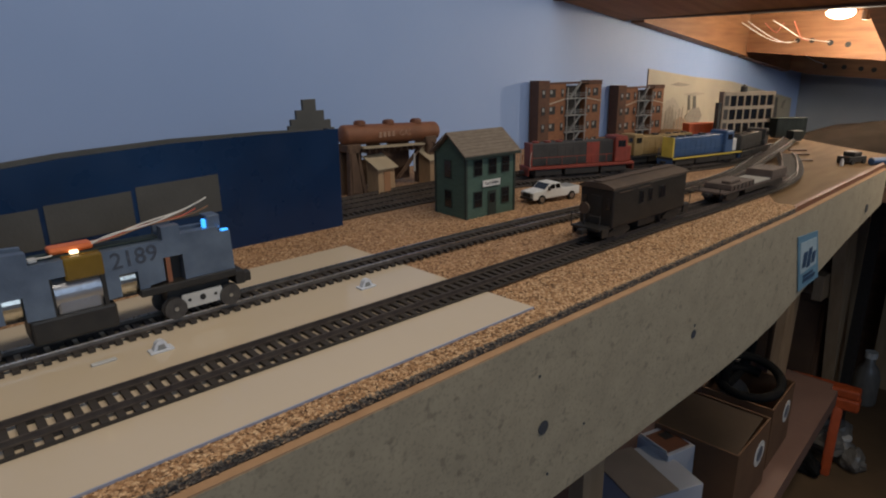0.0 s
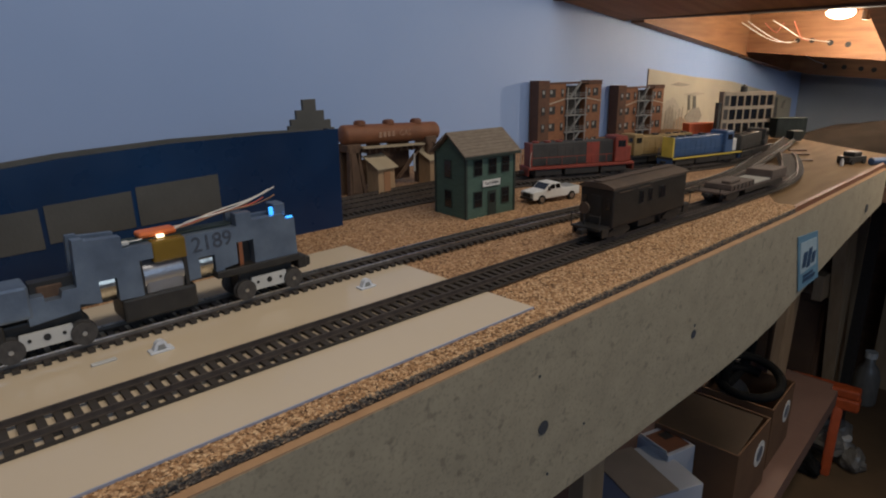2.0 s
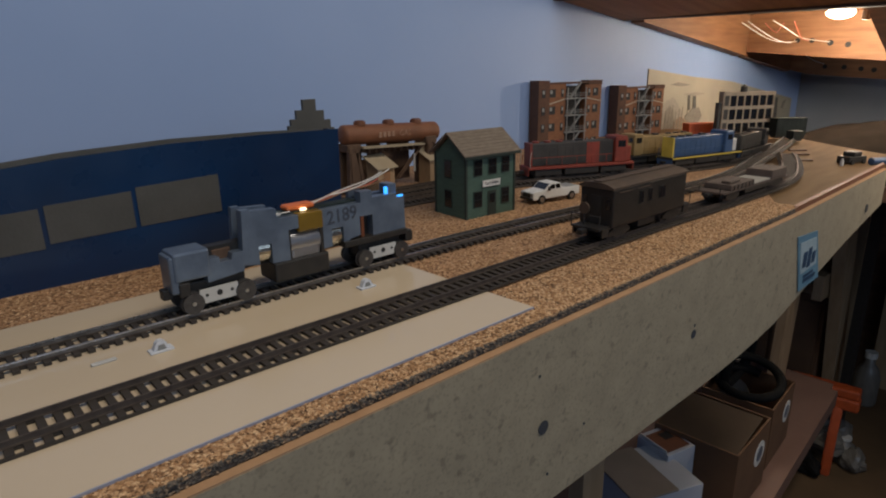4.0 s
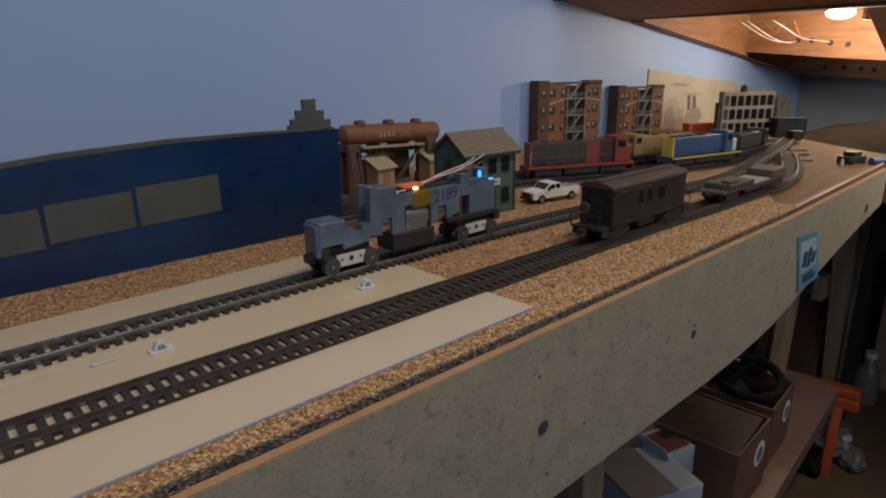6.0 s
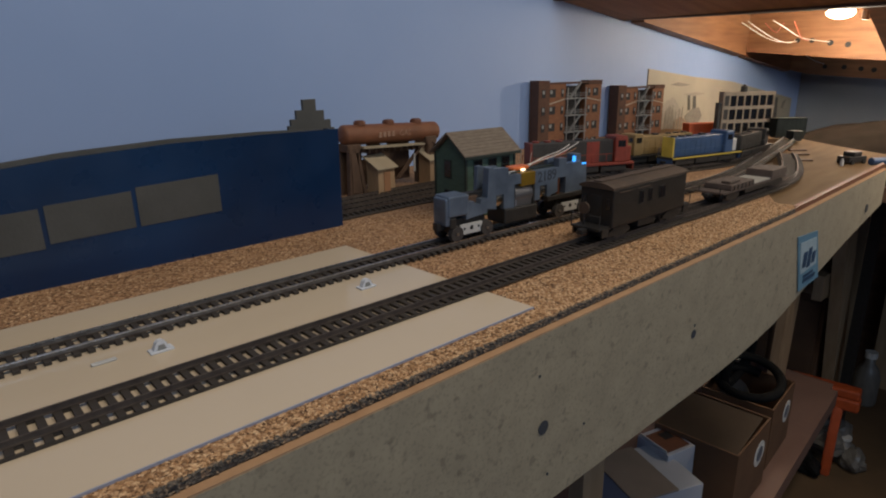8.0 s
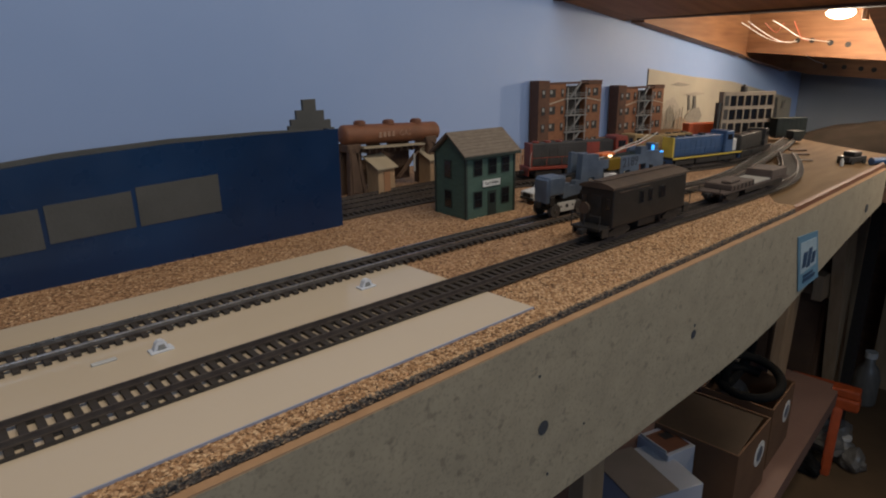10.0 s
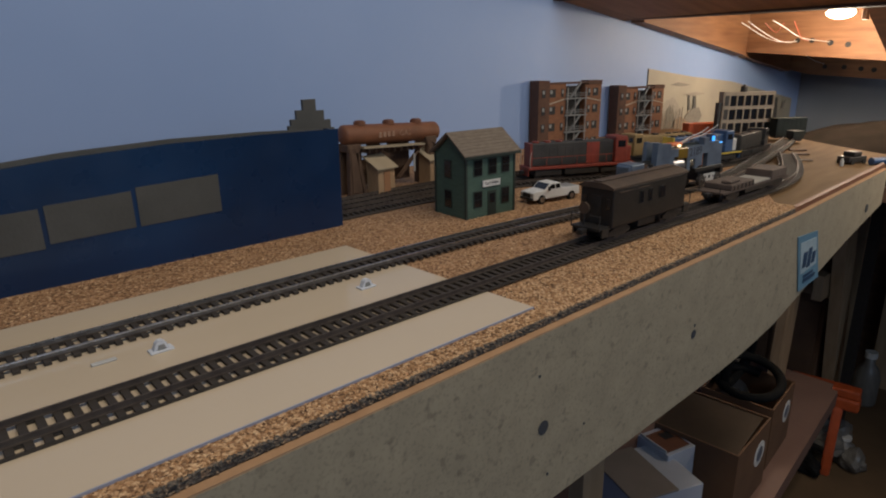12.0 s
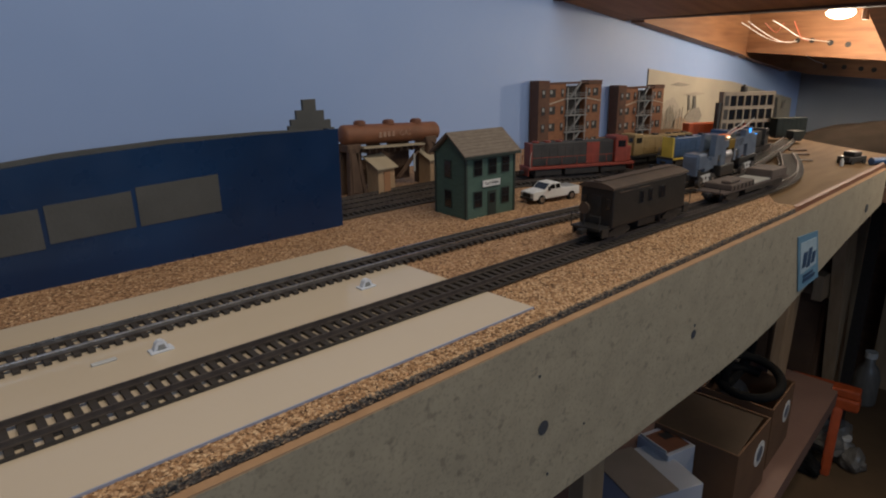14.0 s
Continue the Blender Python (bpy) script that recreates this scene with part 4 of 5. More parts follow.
def gas_tank():
    t = thing("elevated_fuel_tank", Matrix(), "rust-brown horizontal fuel tank on brown timber supports", "tank")
    y, z, r = 0.545, 0.0628, 0.0106
    bm = C((0.352, y, z + 0.001), (0.475, y, z - 0.004), r, 32)
    part("barrel", bm, TANK_RUST, t, "rust-brown tank barrel", smooth=False)
    for x, zz, s in ((0.352, z + 0.001, -1), (0.475, z - 0.004, 1)):
        e = NB()
        bmesh.ops.create_uvsphere(e, u_segments=20, v_segments=10, radius=r, matrix=Matrix.Translation((x, y, zz)) @ Matrix.Diagonal((0.5, 1, 1, 1)))
        part("end_cap", e, TANK_RUST, t, smooth=True)
    for x in (0.372, 0.410, 0.449):
        zz = z + 0.001 - (x - 0.352) * 0.04
        m = C((x, y, zz + r - 0.001), (x, y, zz + r + 0.0028), 0.0065, 20)
        cyl(m, (x, y, zz + r + 0.0028), (x, y, zz + r + 0.0040), 0.0048, 20)
        part("manway", m, TANK_RUST, t, "domed tank hatch")
    text("tank_words", "GAS", 0.0085, Matrix.Translation((0.4250, y - r - 0.0002, 0.0612)) @ Matrix.Rotation(math.radians(2.3), 4, "Y") @ Matrix.Rotation(math.pi / 2, 4, "X"), TANK_PALE, t)
    for i in range(4):
        part("letter_bar", B(0.389 + i * 0.0058, 0.3928 + i * 0.0058, y - r - 0.0004, y - r + 0.0006, 0.0590, 0.0645), TANK_PALE, t, "pale illegible letter bar")
    for x in (0.3555, 0.462):
        for yy in (y - 0.009, y + 0.009):
            part("post", prism(NB(), [(x - 0.0075, 0), (x + 0.0085, 0), (x + 0.0055, 0.051), (x - 0.0055, 0.051)], yy - 0.003, yy + 0.003), TIMBER, t)
        part("brace", prism(NB(), [(x + 0.010, 0.0), (x + 0.014, 0.0), (x + 0.005, 0.049), (x + 0.001, 0.049)], y - 0.013, y - 0.010), TIMBER, t)
        part("saddle", B(x - 0.007, x + 0.009, y - 0.011, y + 0.011, 0.0465, 0.0545, bevel=0.0008), TIMBER, t)
        part("cross_board", B(x - 0.0045, x + 0.0045, y - 0.0130, y - 0.0115, 0.004, 0.046), TIMBER, t)
    part("walk_plank", prism(NB(), [(0.364, 0.0500), (0.447, 0.0465), (0.447, 0.0485), (0.364, 0.0520)], y - 0.018, y - 0.010), SHED_ROOF, t, "pale walkway plank")
    for i in range(9):
        x = 0.374 + i * 0.0085
        part("joist", B(x, x + 0.0022, y - 0.012, y + 0.008, 0.0435 - i * 0.0003, 0.0480 - i * 0.0003), TIMBER, t)
    part("middle_post", B(0.404, 0.412, y + 0.002, y + 0.008, 0, 0.047), TIMBER, t)
    for x0, x1, z0, z1 in ((0.366, 0.381, 0.034, 0.05), (0.3895, 0.407, 0.034, 0.05), (0.4175, 0.448, 0.034, 0.05), (0.366, 0.448, 0.006, 0.0338)):
        part("back_board", B(x0, x1, y + 0.0125, y + 0.0145, z0, z1), TIMBER, t, "dark timber backing")
    part("diagonal", prism(NB(), [(0.412, 0.014), (0.415, 0.012), (0.449, 0.045), (0.446, 0.046)], y - 0.012, y - 0.009), TIMBER, t)
    part("pipe", C((0.434, y - 0.014, 0.018), (0.434, y - 0.014, 0.038), 0.0011, 10), OFFWHITE, t, "short white pipe")


gas_tank()


def shed(m, label):
    t = thing("pump_shed", m, label, "shed", "small tan sheds by the tank")
    part("wall_block", prism(NB(), [(0, 0), (0.0235, 0), (0.0235, 0.029), (0, 0.029)], 0, 0.018), SHED_TAN, t)
    part("gable", prism(NB(), [(0, 0.029), (0.018, 0.029), (0.018, 0.038)], 0.0, 0.0235, "x"), SHED_TAN, t)
    part("roof", prism(NB(), [(-0.003, 0.0278), (0.021, 0.0400), (0.021, 0.0412), (-0.003, 0.0290)], -0.003, 0.0265, "x"), SHED_ROOF, t, "pale sloping roof")
    part("door", B(0.0078, 0.0168, -0.0005, 0.0002, 0.0008, 0.0250), SHED_DOOR, t)
    return t


shed(Matrix.Translation((0.3735, 0.5175, 0)) @ Matrix.Rotation(0.1, 4, "Z"), "small tan board shed with a pale sloping roof")
shed(Matrix.Translation((0.452, 0.525, 0)) @ Matrix.Rotation(0.1, 4, "Z"), "second small tan shed half hidden by the depot")


def pickup():
    a = math.atan2(0.3645 - 0.3726, 0.503 - 0.4592)
    t = thing("pickup_truck", Matrix.Translation((0.4835, 0.3765, 0.0)) @ Matrix.Rotation(a + math.pi, 4, "Z") @ Matrix.Diagonal((0.88, 0.88, 0.9, 1)), "white crew-cab pickup truck parked on the cork", "truck")
    # local: nose at +x
    w = 0.0112
    prof = [(-0.034, 0.0055), (0.034, 0.0050), (0.0350, 0.0085), (0.0340, 0.0132), (0.0170, 0.0150), (0.0105, 0.0212), (-0.004, 0.0215), (-0.0068, 0.0150), (-0.0340, 0.0148)]
    body = prism(NB(), prof, -w, w)
    bmesh.ops.bevel(body, geom=list(body.edges), offset=0.0007, segments=2, affect="EDGES")
    b = part("body", body, WHITE_CAR, t, "white painted body")
    for s in (-1, 1):
        part("side_window", prism(NB(), [(0.0038, 0.0155), (0.0142, 0.0155), (0.0095, 0.0202), (0.0038, 0.0204)], s * w - 0.0002, s * w + 0.0002), GLASS_DARK, b)
        part("rear_window", prism(NB(), [(-0.0045, 0.0155), (0.0026, 0.0155), (0.0026, 0.0204), (-0.0030, 0.0204)], s * w - 0.0002, s * w + 0.0002), GLASS_DARK, b)
        part("mirror", B(0.0125, 0.0150, s * (w + 0.0022) - 0.0010, s * (w + 0.0022) + 0.0010, 0.0145, 0.0185), BLACK, b)
        part("headlight", B(0.0338, 0.0352, s * 0.0085 - 0.0018, s * 0.0085 + 0.0018, 0.0092, 0.0122), CHROME, b)
        for x in (-0.0215, 0.0225):
            wh = part("wheel", C((x, s * (w - 0.003), 0.0050), (x, s * (w + 0.0008), 0.0050), 0.0050, 24), TYRE, t, "black tyre")
            part("rim", C((x, s * (w + 0.0006), 0.0050), (x, s * (w + 0.0012), 0.0050), 0.0028, 18), CHROME, wh)
    part("windscreen", prism(NB(), [(0.0172, 0.0153), (0.0175, 0.0153), (0.0112, 0.0210), (0.0109, 0.0210)], -w * 0.85, w * 0.85), GLASS_DARK, b)
    part("bed", B(-0.0325, -0.0078, -w * 0.85, w * 0.85, 0.0146, 0.01495), IRON_GREY, b, "grey load bed")
    part("grille", B(0.0345, 0.0354, -0.0062, 0.0062, 0.0080, 0.0125), BLACK, b)
    part("bumper", B(0.0338, 0.0362, -w * 0.95, w * 0.95, 0.0048, 0.0075, bevel=0.0005), BLACK, b)
    return t


pickup()


def brick_flat(x0, z_top, wid, label):
    y = 0.63
    t = thing("brick_apartment_flat", Matrix.Translation((x0, y, 0)) @ Matrix.Rotation(radians(-15), 4, "Z"), label, "building", "brick building fronts on the wall")
    d = 0.018
    zl = z_top
    part("left_tower", B(0, wid * 0.16, -0.006, d, 0, zl), BRICK_SHADED, t, "brick corner tower with shade in its colour")
    part("left_bay", B(wid * 0.16, wid * 0.44, 0, d, 0, zl - 0.006), BRICK, t)
    part("right_bay", B(wid * 0.74, wid, 0, d, 0, zl - 0.008), BRICK, t)
    # a black slab paints the deep shade behind the stairs
    part("stair_recess", B(wid * 0.44, wid * 0.74, 0.012, d, 0, zl - 0.010), INK, t, "black panel painting the stair well's shade")
    part("parapet", B(wid * 0.16, wid * 0.80, -0.001, d, zl - 0.006, zl - 0.0035), BRICK_SHADED, t)
    part("parapet", B(wid * 0.78, wid * 1.0, -0.0015, d, zl - 0.008, zl - 0.0015), BRICK_SHADED, t)
    floor = 0.0265
    for k in range(4):
        z = zl - 0.026 - k * floor
        if z < 0:
            break
        for xx, w in ((0.07, 0.05), (0.235, 0.09), (0.385, 0.035), (0.80, 0.035), (0.905, 0.08)):
            yy = -0.006 if xx < 0.1 else 0
            f = part("window", B(wid * (xx - w / 2), wid * (xx + w / 2), yy - 0.0008, yy + 0.0002, z, z + 0.0125), INK, t)
            part("pane", B(wid * (xx - w / 2) + 0.001, wid * (xx - w / 2) + 0.0035 + 0.02 * w, yy - 0.0012, yy - 0.0006, z + 0.0055, z + 0.0110), PALE_PANE, f, "pale blind")
        part("landing", B(wid * 0.42, wid * 0.76, -0.004, 0.012, z - 0.004, z - 0.0025), IRON_GREY, t)
        part("landing_rail", B(wid * 0.42, wid * 0.76, -0.0045, -0.0035, z + 0.0015, z + 0.0024), IRON_GREY, t)
        part("landing_rail", B(wid * 0.42, wid * 0.76, -0.0045, -0.0035, z + 0.005, z + 0.0058), IRON_GREY, t)
        part("stair_flight", prism(NB(), [(wid * 0.49, z - 0.003), (wid * 0.515, z - 0.003), (wid * 0.68, z + floor - 0.004), (wid * 0.655, z + floor - 0.004)], -0.002, 0.002), IRON_GREY, t)
    for xx in (0.45, 0.57, 0.735):
        part("stair_post", B(wid * xx - 0.0007, wid * xx + 0.0007, -0.004, -0.0025, 0, zl - 0.012), IRON_GREY, t)
    zt = zl - 0.0375
    part("cornice_band", prism(NB(), [(wid * 0.17, zt), (wid * 0.44, zt + 0.008), (wid * 0.44, zt + 0.0095), (wid * 0.17, zt + 0.0015)], -0.0015, 0.001), PALE_STONE, t, "thin pale string course")
    part("cornice_band", prism(NB(), [(wid * 0.74, zt + 0.0085), (wid * 1.0, zt + 0.002), (wid * 1.0, zt + 0.0035), (wid * 0.74, zt + 0.010)], -0.0015, 0.001), PALE_STONE, t)
    return t


brick_flat(0.7650, 0.1055, 0.130, "tall brown brick apartment front with iron fire stairs")
brick_flat(0.988, 0.0910, 0.117, "narrower brown brick apartment front with fire stairs")


def photo_print():
    t = thing("backdrop_print", Matrix(), "faded industrial photo print fixed to the wall", "poster")
    part("paper", prism(NB(), [(1.124, -0.03), (1.9, -0.09), (1.895, 0.026), (1.5, 0.083), (1.30, 0.099), (1.124, 0.1178)], 0.6475, 0.6495), PHOTO, t)
    y = 0.6472
    for pts, m in (([(1.178, -0.02), (1.169, 0.026), (1.186, 0.041), (1.202, 0.054), (1.229, 0.060), (1.251, 0.044), (1.274, 0.025), (1.274, -0.02)], PRINT_PALE), ([(1.195, -0.02), (1.20, 0.030), (1.215, 0.044), (1.232, 0.034), (1.245, -0.02)], PRINT_GREY),
                   ([(1.256, 0.080), (1.297, 0.082), (1.242, 0.089), (1.208, 0.085)], PRINT_GREY), ([(1.293, 0.029), (1.289, 0.062), (1.297, 0.061), (1.304, 0.029)], PRINT_DARK), ([(1.314, 0.028), (1.311, 0.064), (1.322, 0.064), (1.33, 0.027)], PRINT_DARK),
                   ([(1.281, 0.018), (1.31, 0.030), (1.341, 0.033), (1.359, 0.013), (1.322, -0.02), (1.285, -0.02)], PRINT_GREY), ([(1.259, 0.064), (1.311, 0.058), (1.362, 0.061), (1.321, 0.066)], PRINT_PALE), ([(1.225, -0.03), (1.235, 0.012), (1.262, 0.018), (1.30, 0.0), (1.33, -0.03)], PRINT_BROWN),
                   ([(1.772, -0.03), (1.767, 0.035), (1.783, 0.034), (1.792, -0.03)], PRINT_DARK), ([(1.809, 0.006), (1.819, 0.021), (1.841, 0.026), (1.826, 0.002)], PRINT_GREY)):
        part("print_shape", prism(NB(), pts, y - 0.0004, y), m, t)
        y -= 0.0005
    for i in range(7):
        x = 1.178 + 0.014 * i
        z = 0.030 + 0.018 * ((i * 5) % 4) / 4
        part("print_chimney", prism(NB(), [(x, -0.01), (x + 0.003, -0.01), (x + 0.003, z), (x, z)], y - 0.0003, y), PRINT_GREY, t)


photo_print()


def factory():
    """Front runs from the first to the second point on the bench."""
    p0, p1 = Vector((1.078, 0.476, 0)), Vector((1.162, 0.424, 0))
    d = p1 - p0
    a, L = math.atan2(d.y, d.x), d.length
    t = thing("concrete_factory", Matrix.Translation(p0) @ Matrix.Rotation(a, 4, "Z"), "pale concrete factory front with three rows of dark windows", "building")
    hh = 0.0785
    n, g = 6, L * 0.86 / 6
    part("core", B(0.002, L, 0.002, 0.012, 0, hh - 0.002), GLASS_DARK, t, "dark glazed interior")
    part("end_bay", B(0, L * 0.13, -0.0005, 0.013, 0, hh + 0.001), PALE_STONE, t)
    for k in range(3):
        part("end_window", B(L * 0.03, L * 0.105, -0.0012, -0.0003, 0.010 + k * 0.023, 0.027 + k * 0.023), CHAR, t)
    for i in range(n + 1):
        x = L * 0.13 + i * g
        part("column", B(x - 0.0012, x + 0.0012, 0, 0.012, 0, hh - 0.002), PALE_STONE, t)
    for k in range(4):
        z = 0.003 + k * 0.0232
        part("floor_band", B(L * 0.13, L + 0.001, -0.0004, 0.012, z, z + 0.0058), PALE_STONE, t)
    w = part("water_tank", C((L * 0.45, 0.01, hh), (L * 0.45, 0.01, hh + 0.008), 0.0055, 14), CHAR, t)
    part("tank_roof", C((L * 0.45, 0.01, hh + 0.008), (L * 0.45, 0.01, hh + 0.013), 0.006, 14, 0.0005), CHAR, t)
    part("chimney", B(-0.006, -0.001, 0.002, 0.012, 0, hh * 0.78), CHAR, t)


factory()


def simple_car(name, m, L, W, Hh, material, label, category):
    t = thing(name, m, label, category)
    part("body", B(-L / 2, L / 2, -W / 2, W / 2, 0.004, Hh, bevel=0.0008), material, t)
    for i in range(7):
        x = -L / 2 + (i + 0.5) * L / 7
        part("rib", B(x - 0.0006, x + 0.0006, -W / 2 - 0.0006, -W / 2, 0.005, Hh - 0.001), material, t)
    part("underframe", B(-L / 2 + 0.002, L / 2 - 0.002, -W / 3, W / 3, 0.0, 0.004), BLACK, t)
    return t


simple_car("shipping_container", pose(1.10, 0.520, 0.0, 0, 0, -32), 0.062, 0.022, 0.0235, ORANGE_BOX, "orange-red ribbed container beyond the yard", "container")
simple_car("boxcar", pose(1.172, 0.400, 0.0, 0, 0, -35), 0.056, 0.022, 0.034, BOXCAR_GREEN, "grey-green boxcar at the far end", "boxcar")
simple_car("boxcar", pose(1.13, 0.372, 0.0, 0, 0, -35), 0.020, 0.018, 0.017, BOXCAR_DARK, "small dark boxcar at the far end", "boxcar")


def hill():
    bm = NB()
    n, k = 26, 14
    grid = []
    for i in range(n + 1):
        row = []
        for j in range(k + 1):
            u, v = i / n, j / k
            x, y = 1.22 + 0.45 * v, 0.62 - 0.62 * u
            z = -0.072 + (0.086 * math.sin(math.pi * min(max((u - 0.12) / 0.8, 0), 1)) ** 0.75) * math.sin(math.pi * v) ** 0.6
            z += 0.007 * noise.noise((x * 30, y * 30, 0.3))
            row.append(bm.verts.new((x, y, z)))
        grid.append(row)
    for i in range(n):
        for j in range(k):
            bm.faces.new((grid[i][j], grid[i][j + 1], grid[i + 1][j + 1], grid[i + 1][j]))
    bmesh.ops.recalc_face_normals(bm, faces=bm.faces)
    ob = part("earth_hill", bm, HILL, None, "", True)
    tagged(ob, "dark brown scenery hill past the bench end", "hill")
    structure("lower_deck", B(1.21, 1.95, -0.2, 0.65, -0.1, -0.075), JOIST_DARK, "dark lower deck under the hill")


hill()


def clutter_top():
    t = thing("toy_vehicle", pose(0.955, 0.2405, -0.0035, 0, 0, -20), "small black model vehicle on the plywood", "model vehicle")
    part("body", B(-0.017, 0.017, -0.009, 0.009, 0.002, 0.010, bevel=0.0012), BLACK, t)
    part("cabin", B(-0.008, 0.008, -0.008, 0.008, 0.010, 0.016, bevel=0.0015), BLACK, t)
    for x in (-0.011, 0.011):
        for y in (-0.009, 0.009):
            part("wheel", C((x, y - 0.0015, 0.0035), (x, y + 0.0015, 0.0035), 0.0035, 16), TYRE, t)
    t = thing("small_bottle", pose(0.922, 0.2425, -0.0035), "tiny pale plastic bottle on the plywood", "bottle")
    part("bottle", C((0, 0, 0), (0, 0, 0.007), 0.0022, 14), OFFWHITE, t)
    part("cap", C((0, 0, 0.007), (0, 0, 0.0095), 0.0014, 12), OFFWHITE, t)
    t = thing("blue_battery", pose(0.965, 0.2105, -0.0035, 0, 0, -30), "dark blue cylinder with a silver end lying on plywood", "battery")
    part("sleeve", C((-0.014, 0, 0.005), (0.010, 0, 0.005), 0.005, 20), LOCO_BLUE, t)
    part("metal_end", C((0.010, 0, 0.005), (0.017, 0, 0.005), 0.0045, 20), STEEL, t, "silver end")
    for x, y, r in ((1.034, 0.334, -48), (0.990, 0.316, -48), (0.932, 0.293, -48)):
        ob = part("shim_strip", B(-0.012, 0.012, -0.0045, 0.0045, 0, 0.0022, bevel=0.0003), TIMBER)
        ob.matrix_world = pose(x, y, -0.0034, 0, 0, r)
        tagged(ob, "short dark brown wooden shim beside the curve", "shim", "wooden shims")


clutter_top()


def leaflet():
    t = thing("leaflet", pose(0.0, 0.0, 0.0), "pale blue printed leaflet pinned to the fascia", "leaflet")
    y = 0.1848
    part("paper", prism(NB(), [(0.633, -0.0868), (0.6875, -0.0845), (0.662, -0.0300), (0.6080, -0.0262)], y - 0.0004, y + 0.0004), POSTER_BLUE, t)
    part("pale_panel", prism(NB(), [(0.629, -0.068), (0.672, -0.066), (0.660, -0.036), (0.6165, -0.034)], y - 0.0008, y - 0.0005), POSTER_PALE, t, "pale printed picture panel")
    for x0, x1, z0, z1 in ((0.630, 0.640, -0.062, -0.046), (0.643, 0.652, -0.064, -0.044), (0.655, 0.664, -0.062, -0.050), (0.640, 0.672, -0.079, -0.075), (0.638, 0.664, -0.0735, -0.0705)):
        part("print_bar", B(x0, x1, y - 0.0012, y - 0.0009, z0, z1), POSTER_DARK, t, "dark printed block")


leaflet()


# ---- ceiling side ----
def joists():
    def beam(label, poly, x0, x1, m, holes=(), axis="x"):
        t = thing("joist", Matrix(), label, "joist", "ceiling joists")
        part("beam", prism(NB(), poly, x0, x1, axis), m, t)
        for y, z, r in holes:
            part("bored_hole", C((x0 - 0.0008, y, z), (x0 + 0.002, y, z), r, 16), INK, t)
        return t
    # the two near joists get their shade from the darker wood colour
    beam("wooden ceiling joist with shade in its colour", [(0.22, 0.198), (0.3, 0.199), (0.649, 0.2035), (0.649, 0.24), (0.22, 0.24)], 1.02, 1.05, JOIST_DARK)
    beam("wooden ceiling joist with shade in its colour", [(0.16, 0.222), (0.649, 0.226), (0.649, 0.27), (0.16, 0.27)], 0.822, 0.84, JOIST_DARK)
    beam("orange-brown pine header with bored wiring holes", [(0.6495, 0.2345), (0.6495, 0.1505), (0.53, 0.1405), (0.349, 0.1249), (0.318, 0.1222), (0.318, 0.2345)], 1.50, 1.52, JOIST,
         ((0.5167, 0.1693, 0.0050), (0.4889, 0.1683, 0.0052), (0.4528, 0.1625, 0.0058), (0.4201, 0.1581, 0.0056)))
    beam("second pine joist with bored holes", [(0.6495, 0.2345), (0.6495, 0.108), (0.584, 0.0925), (0.412, 0.0805), (0.365, 0.0775), (0.365, 0.2345)], 1.80, 1.82, JOIST,
         ((0.5475, 0.1114, 0.0054), (0.5045, 0.1097, 0.0058), (0.4675, 0.1055, 0.0058), (0.4400, 0.1027, 0.0058)))
    beam("orange-brown pine ledger along the wall top", [(1.051, slope_z(1.051)), (1.499, slope_z(1.499)), (1.499, 0.2345), (1.051, 0.2345)], 0.622, 0.649, JOIST, (), "y")
    beam("orange-brown pine ledger along the wall top", [(1.521, slope_z(1.521)), (1.799, slope_z(1.799)), (1.799, 0.2345), (1.521, 0.2345)], 0.630, 0.649, JOIST, (), "y")
    beam("dark slanting brace at the bench edge", [(0.3495, 0.2345), (0.3325, 0.1982), (0.3095, 0.1565), (0.2907, 0.123), (0.270, 0.123), (0.270, 0.2345)], 1.28, 1.295, JOIST_DARK)
    for i in range(5):
        y = 0.645 - i * 0.095
        t = thing("subfloor_plank", Matrix(), "rough pine subfloor plank overhead", "plank", "subfloor planks")
        part("board", B(1.052, 1.94, y - 0.091, y, 0.2350, 0.2370), SUBFLOOR, t)


joists()


def ceiling_lamp():
    x, y, z = 1.308, 0.386, 0.2058
    t = thing("ceiling_lamp", Matrix.Translation((x, y, z)), "bare glowing bulb in a white porcelain holder", "lamp")
    part("holder", C((0, 0, 0.005), (0, 0, 0.0292), 0.020, 24), PORCELAIN, t)
    bm = NB()
    bmesh.ops.create_uvsphere(bm, u_segments=24, v_segments=12, radius=0.0228, matrix=Matrix.Translation((0, 0, 0.0036)) @ Matrix.Diagonal((1, 1, 0.45, 1)))
    part("bulb", bm, GLOW, t, "glowing warm bulb", True)
    part("bracket", B(0.006, 0.018, -0.041, -0.031, -0.010, 0.0292, bevel=0.002), JOIST_DARK, t, "dark bracket beside the bulb")


ceiling_lamp()
BULB.location = (1.338, 0.376, 0.178)


# made-up fixture for the added fill light; never in view
def clip_lamp():
    t = thing("clip_lamp", Matrix.Translation((1.08, 0.03, 0.195)), "added out-of-view fill lamp with a metal shade over the bench edge", "lamp")
    part("shade", cyl(NB(), (0, 0, 0.036), (0, 0, 0.075), 0.055, 24, 0.02), STEEL, t)
    part("cord", C((0, 0, 0.075), (0, 0, 0.755), 0.003, 10), BLACK, t)


clip_lamp()


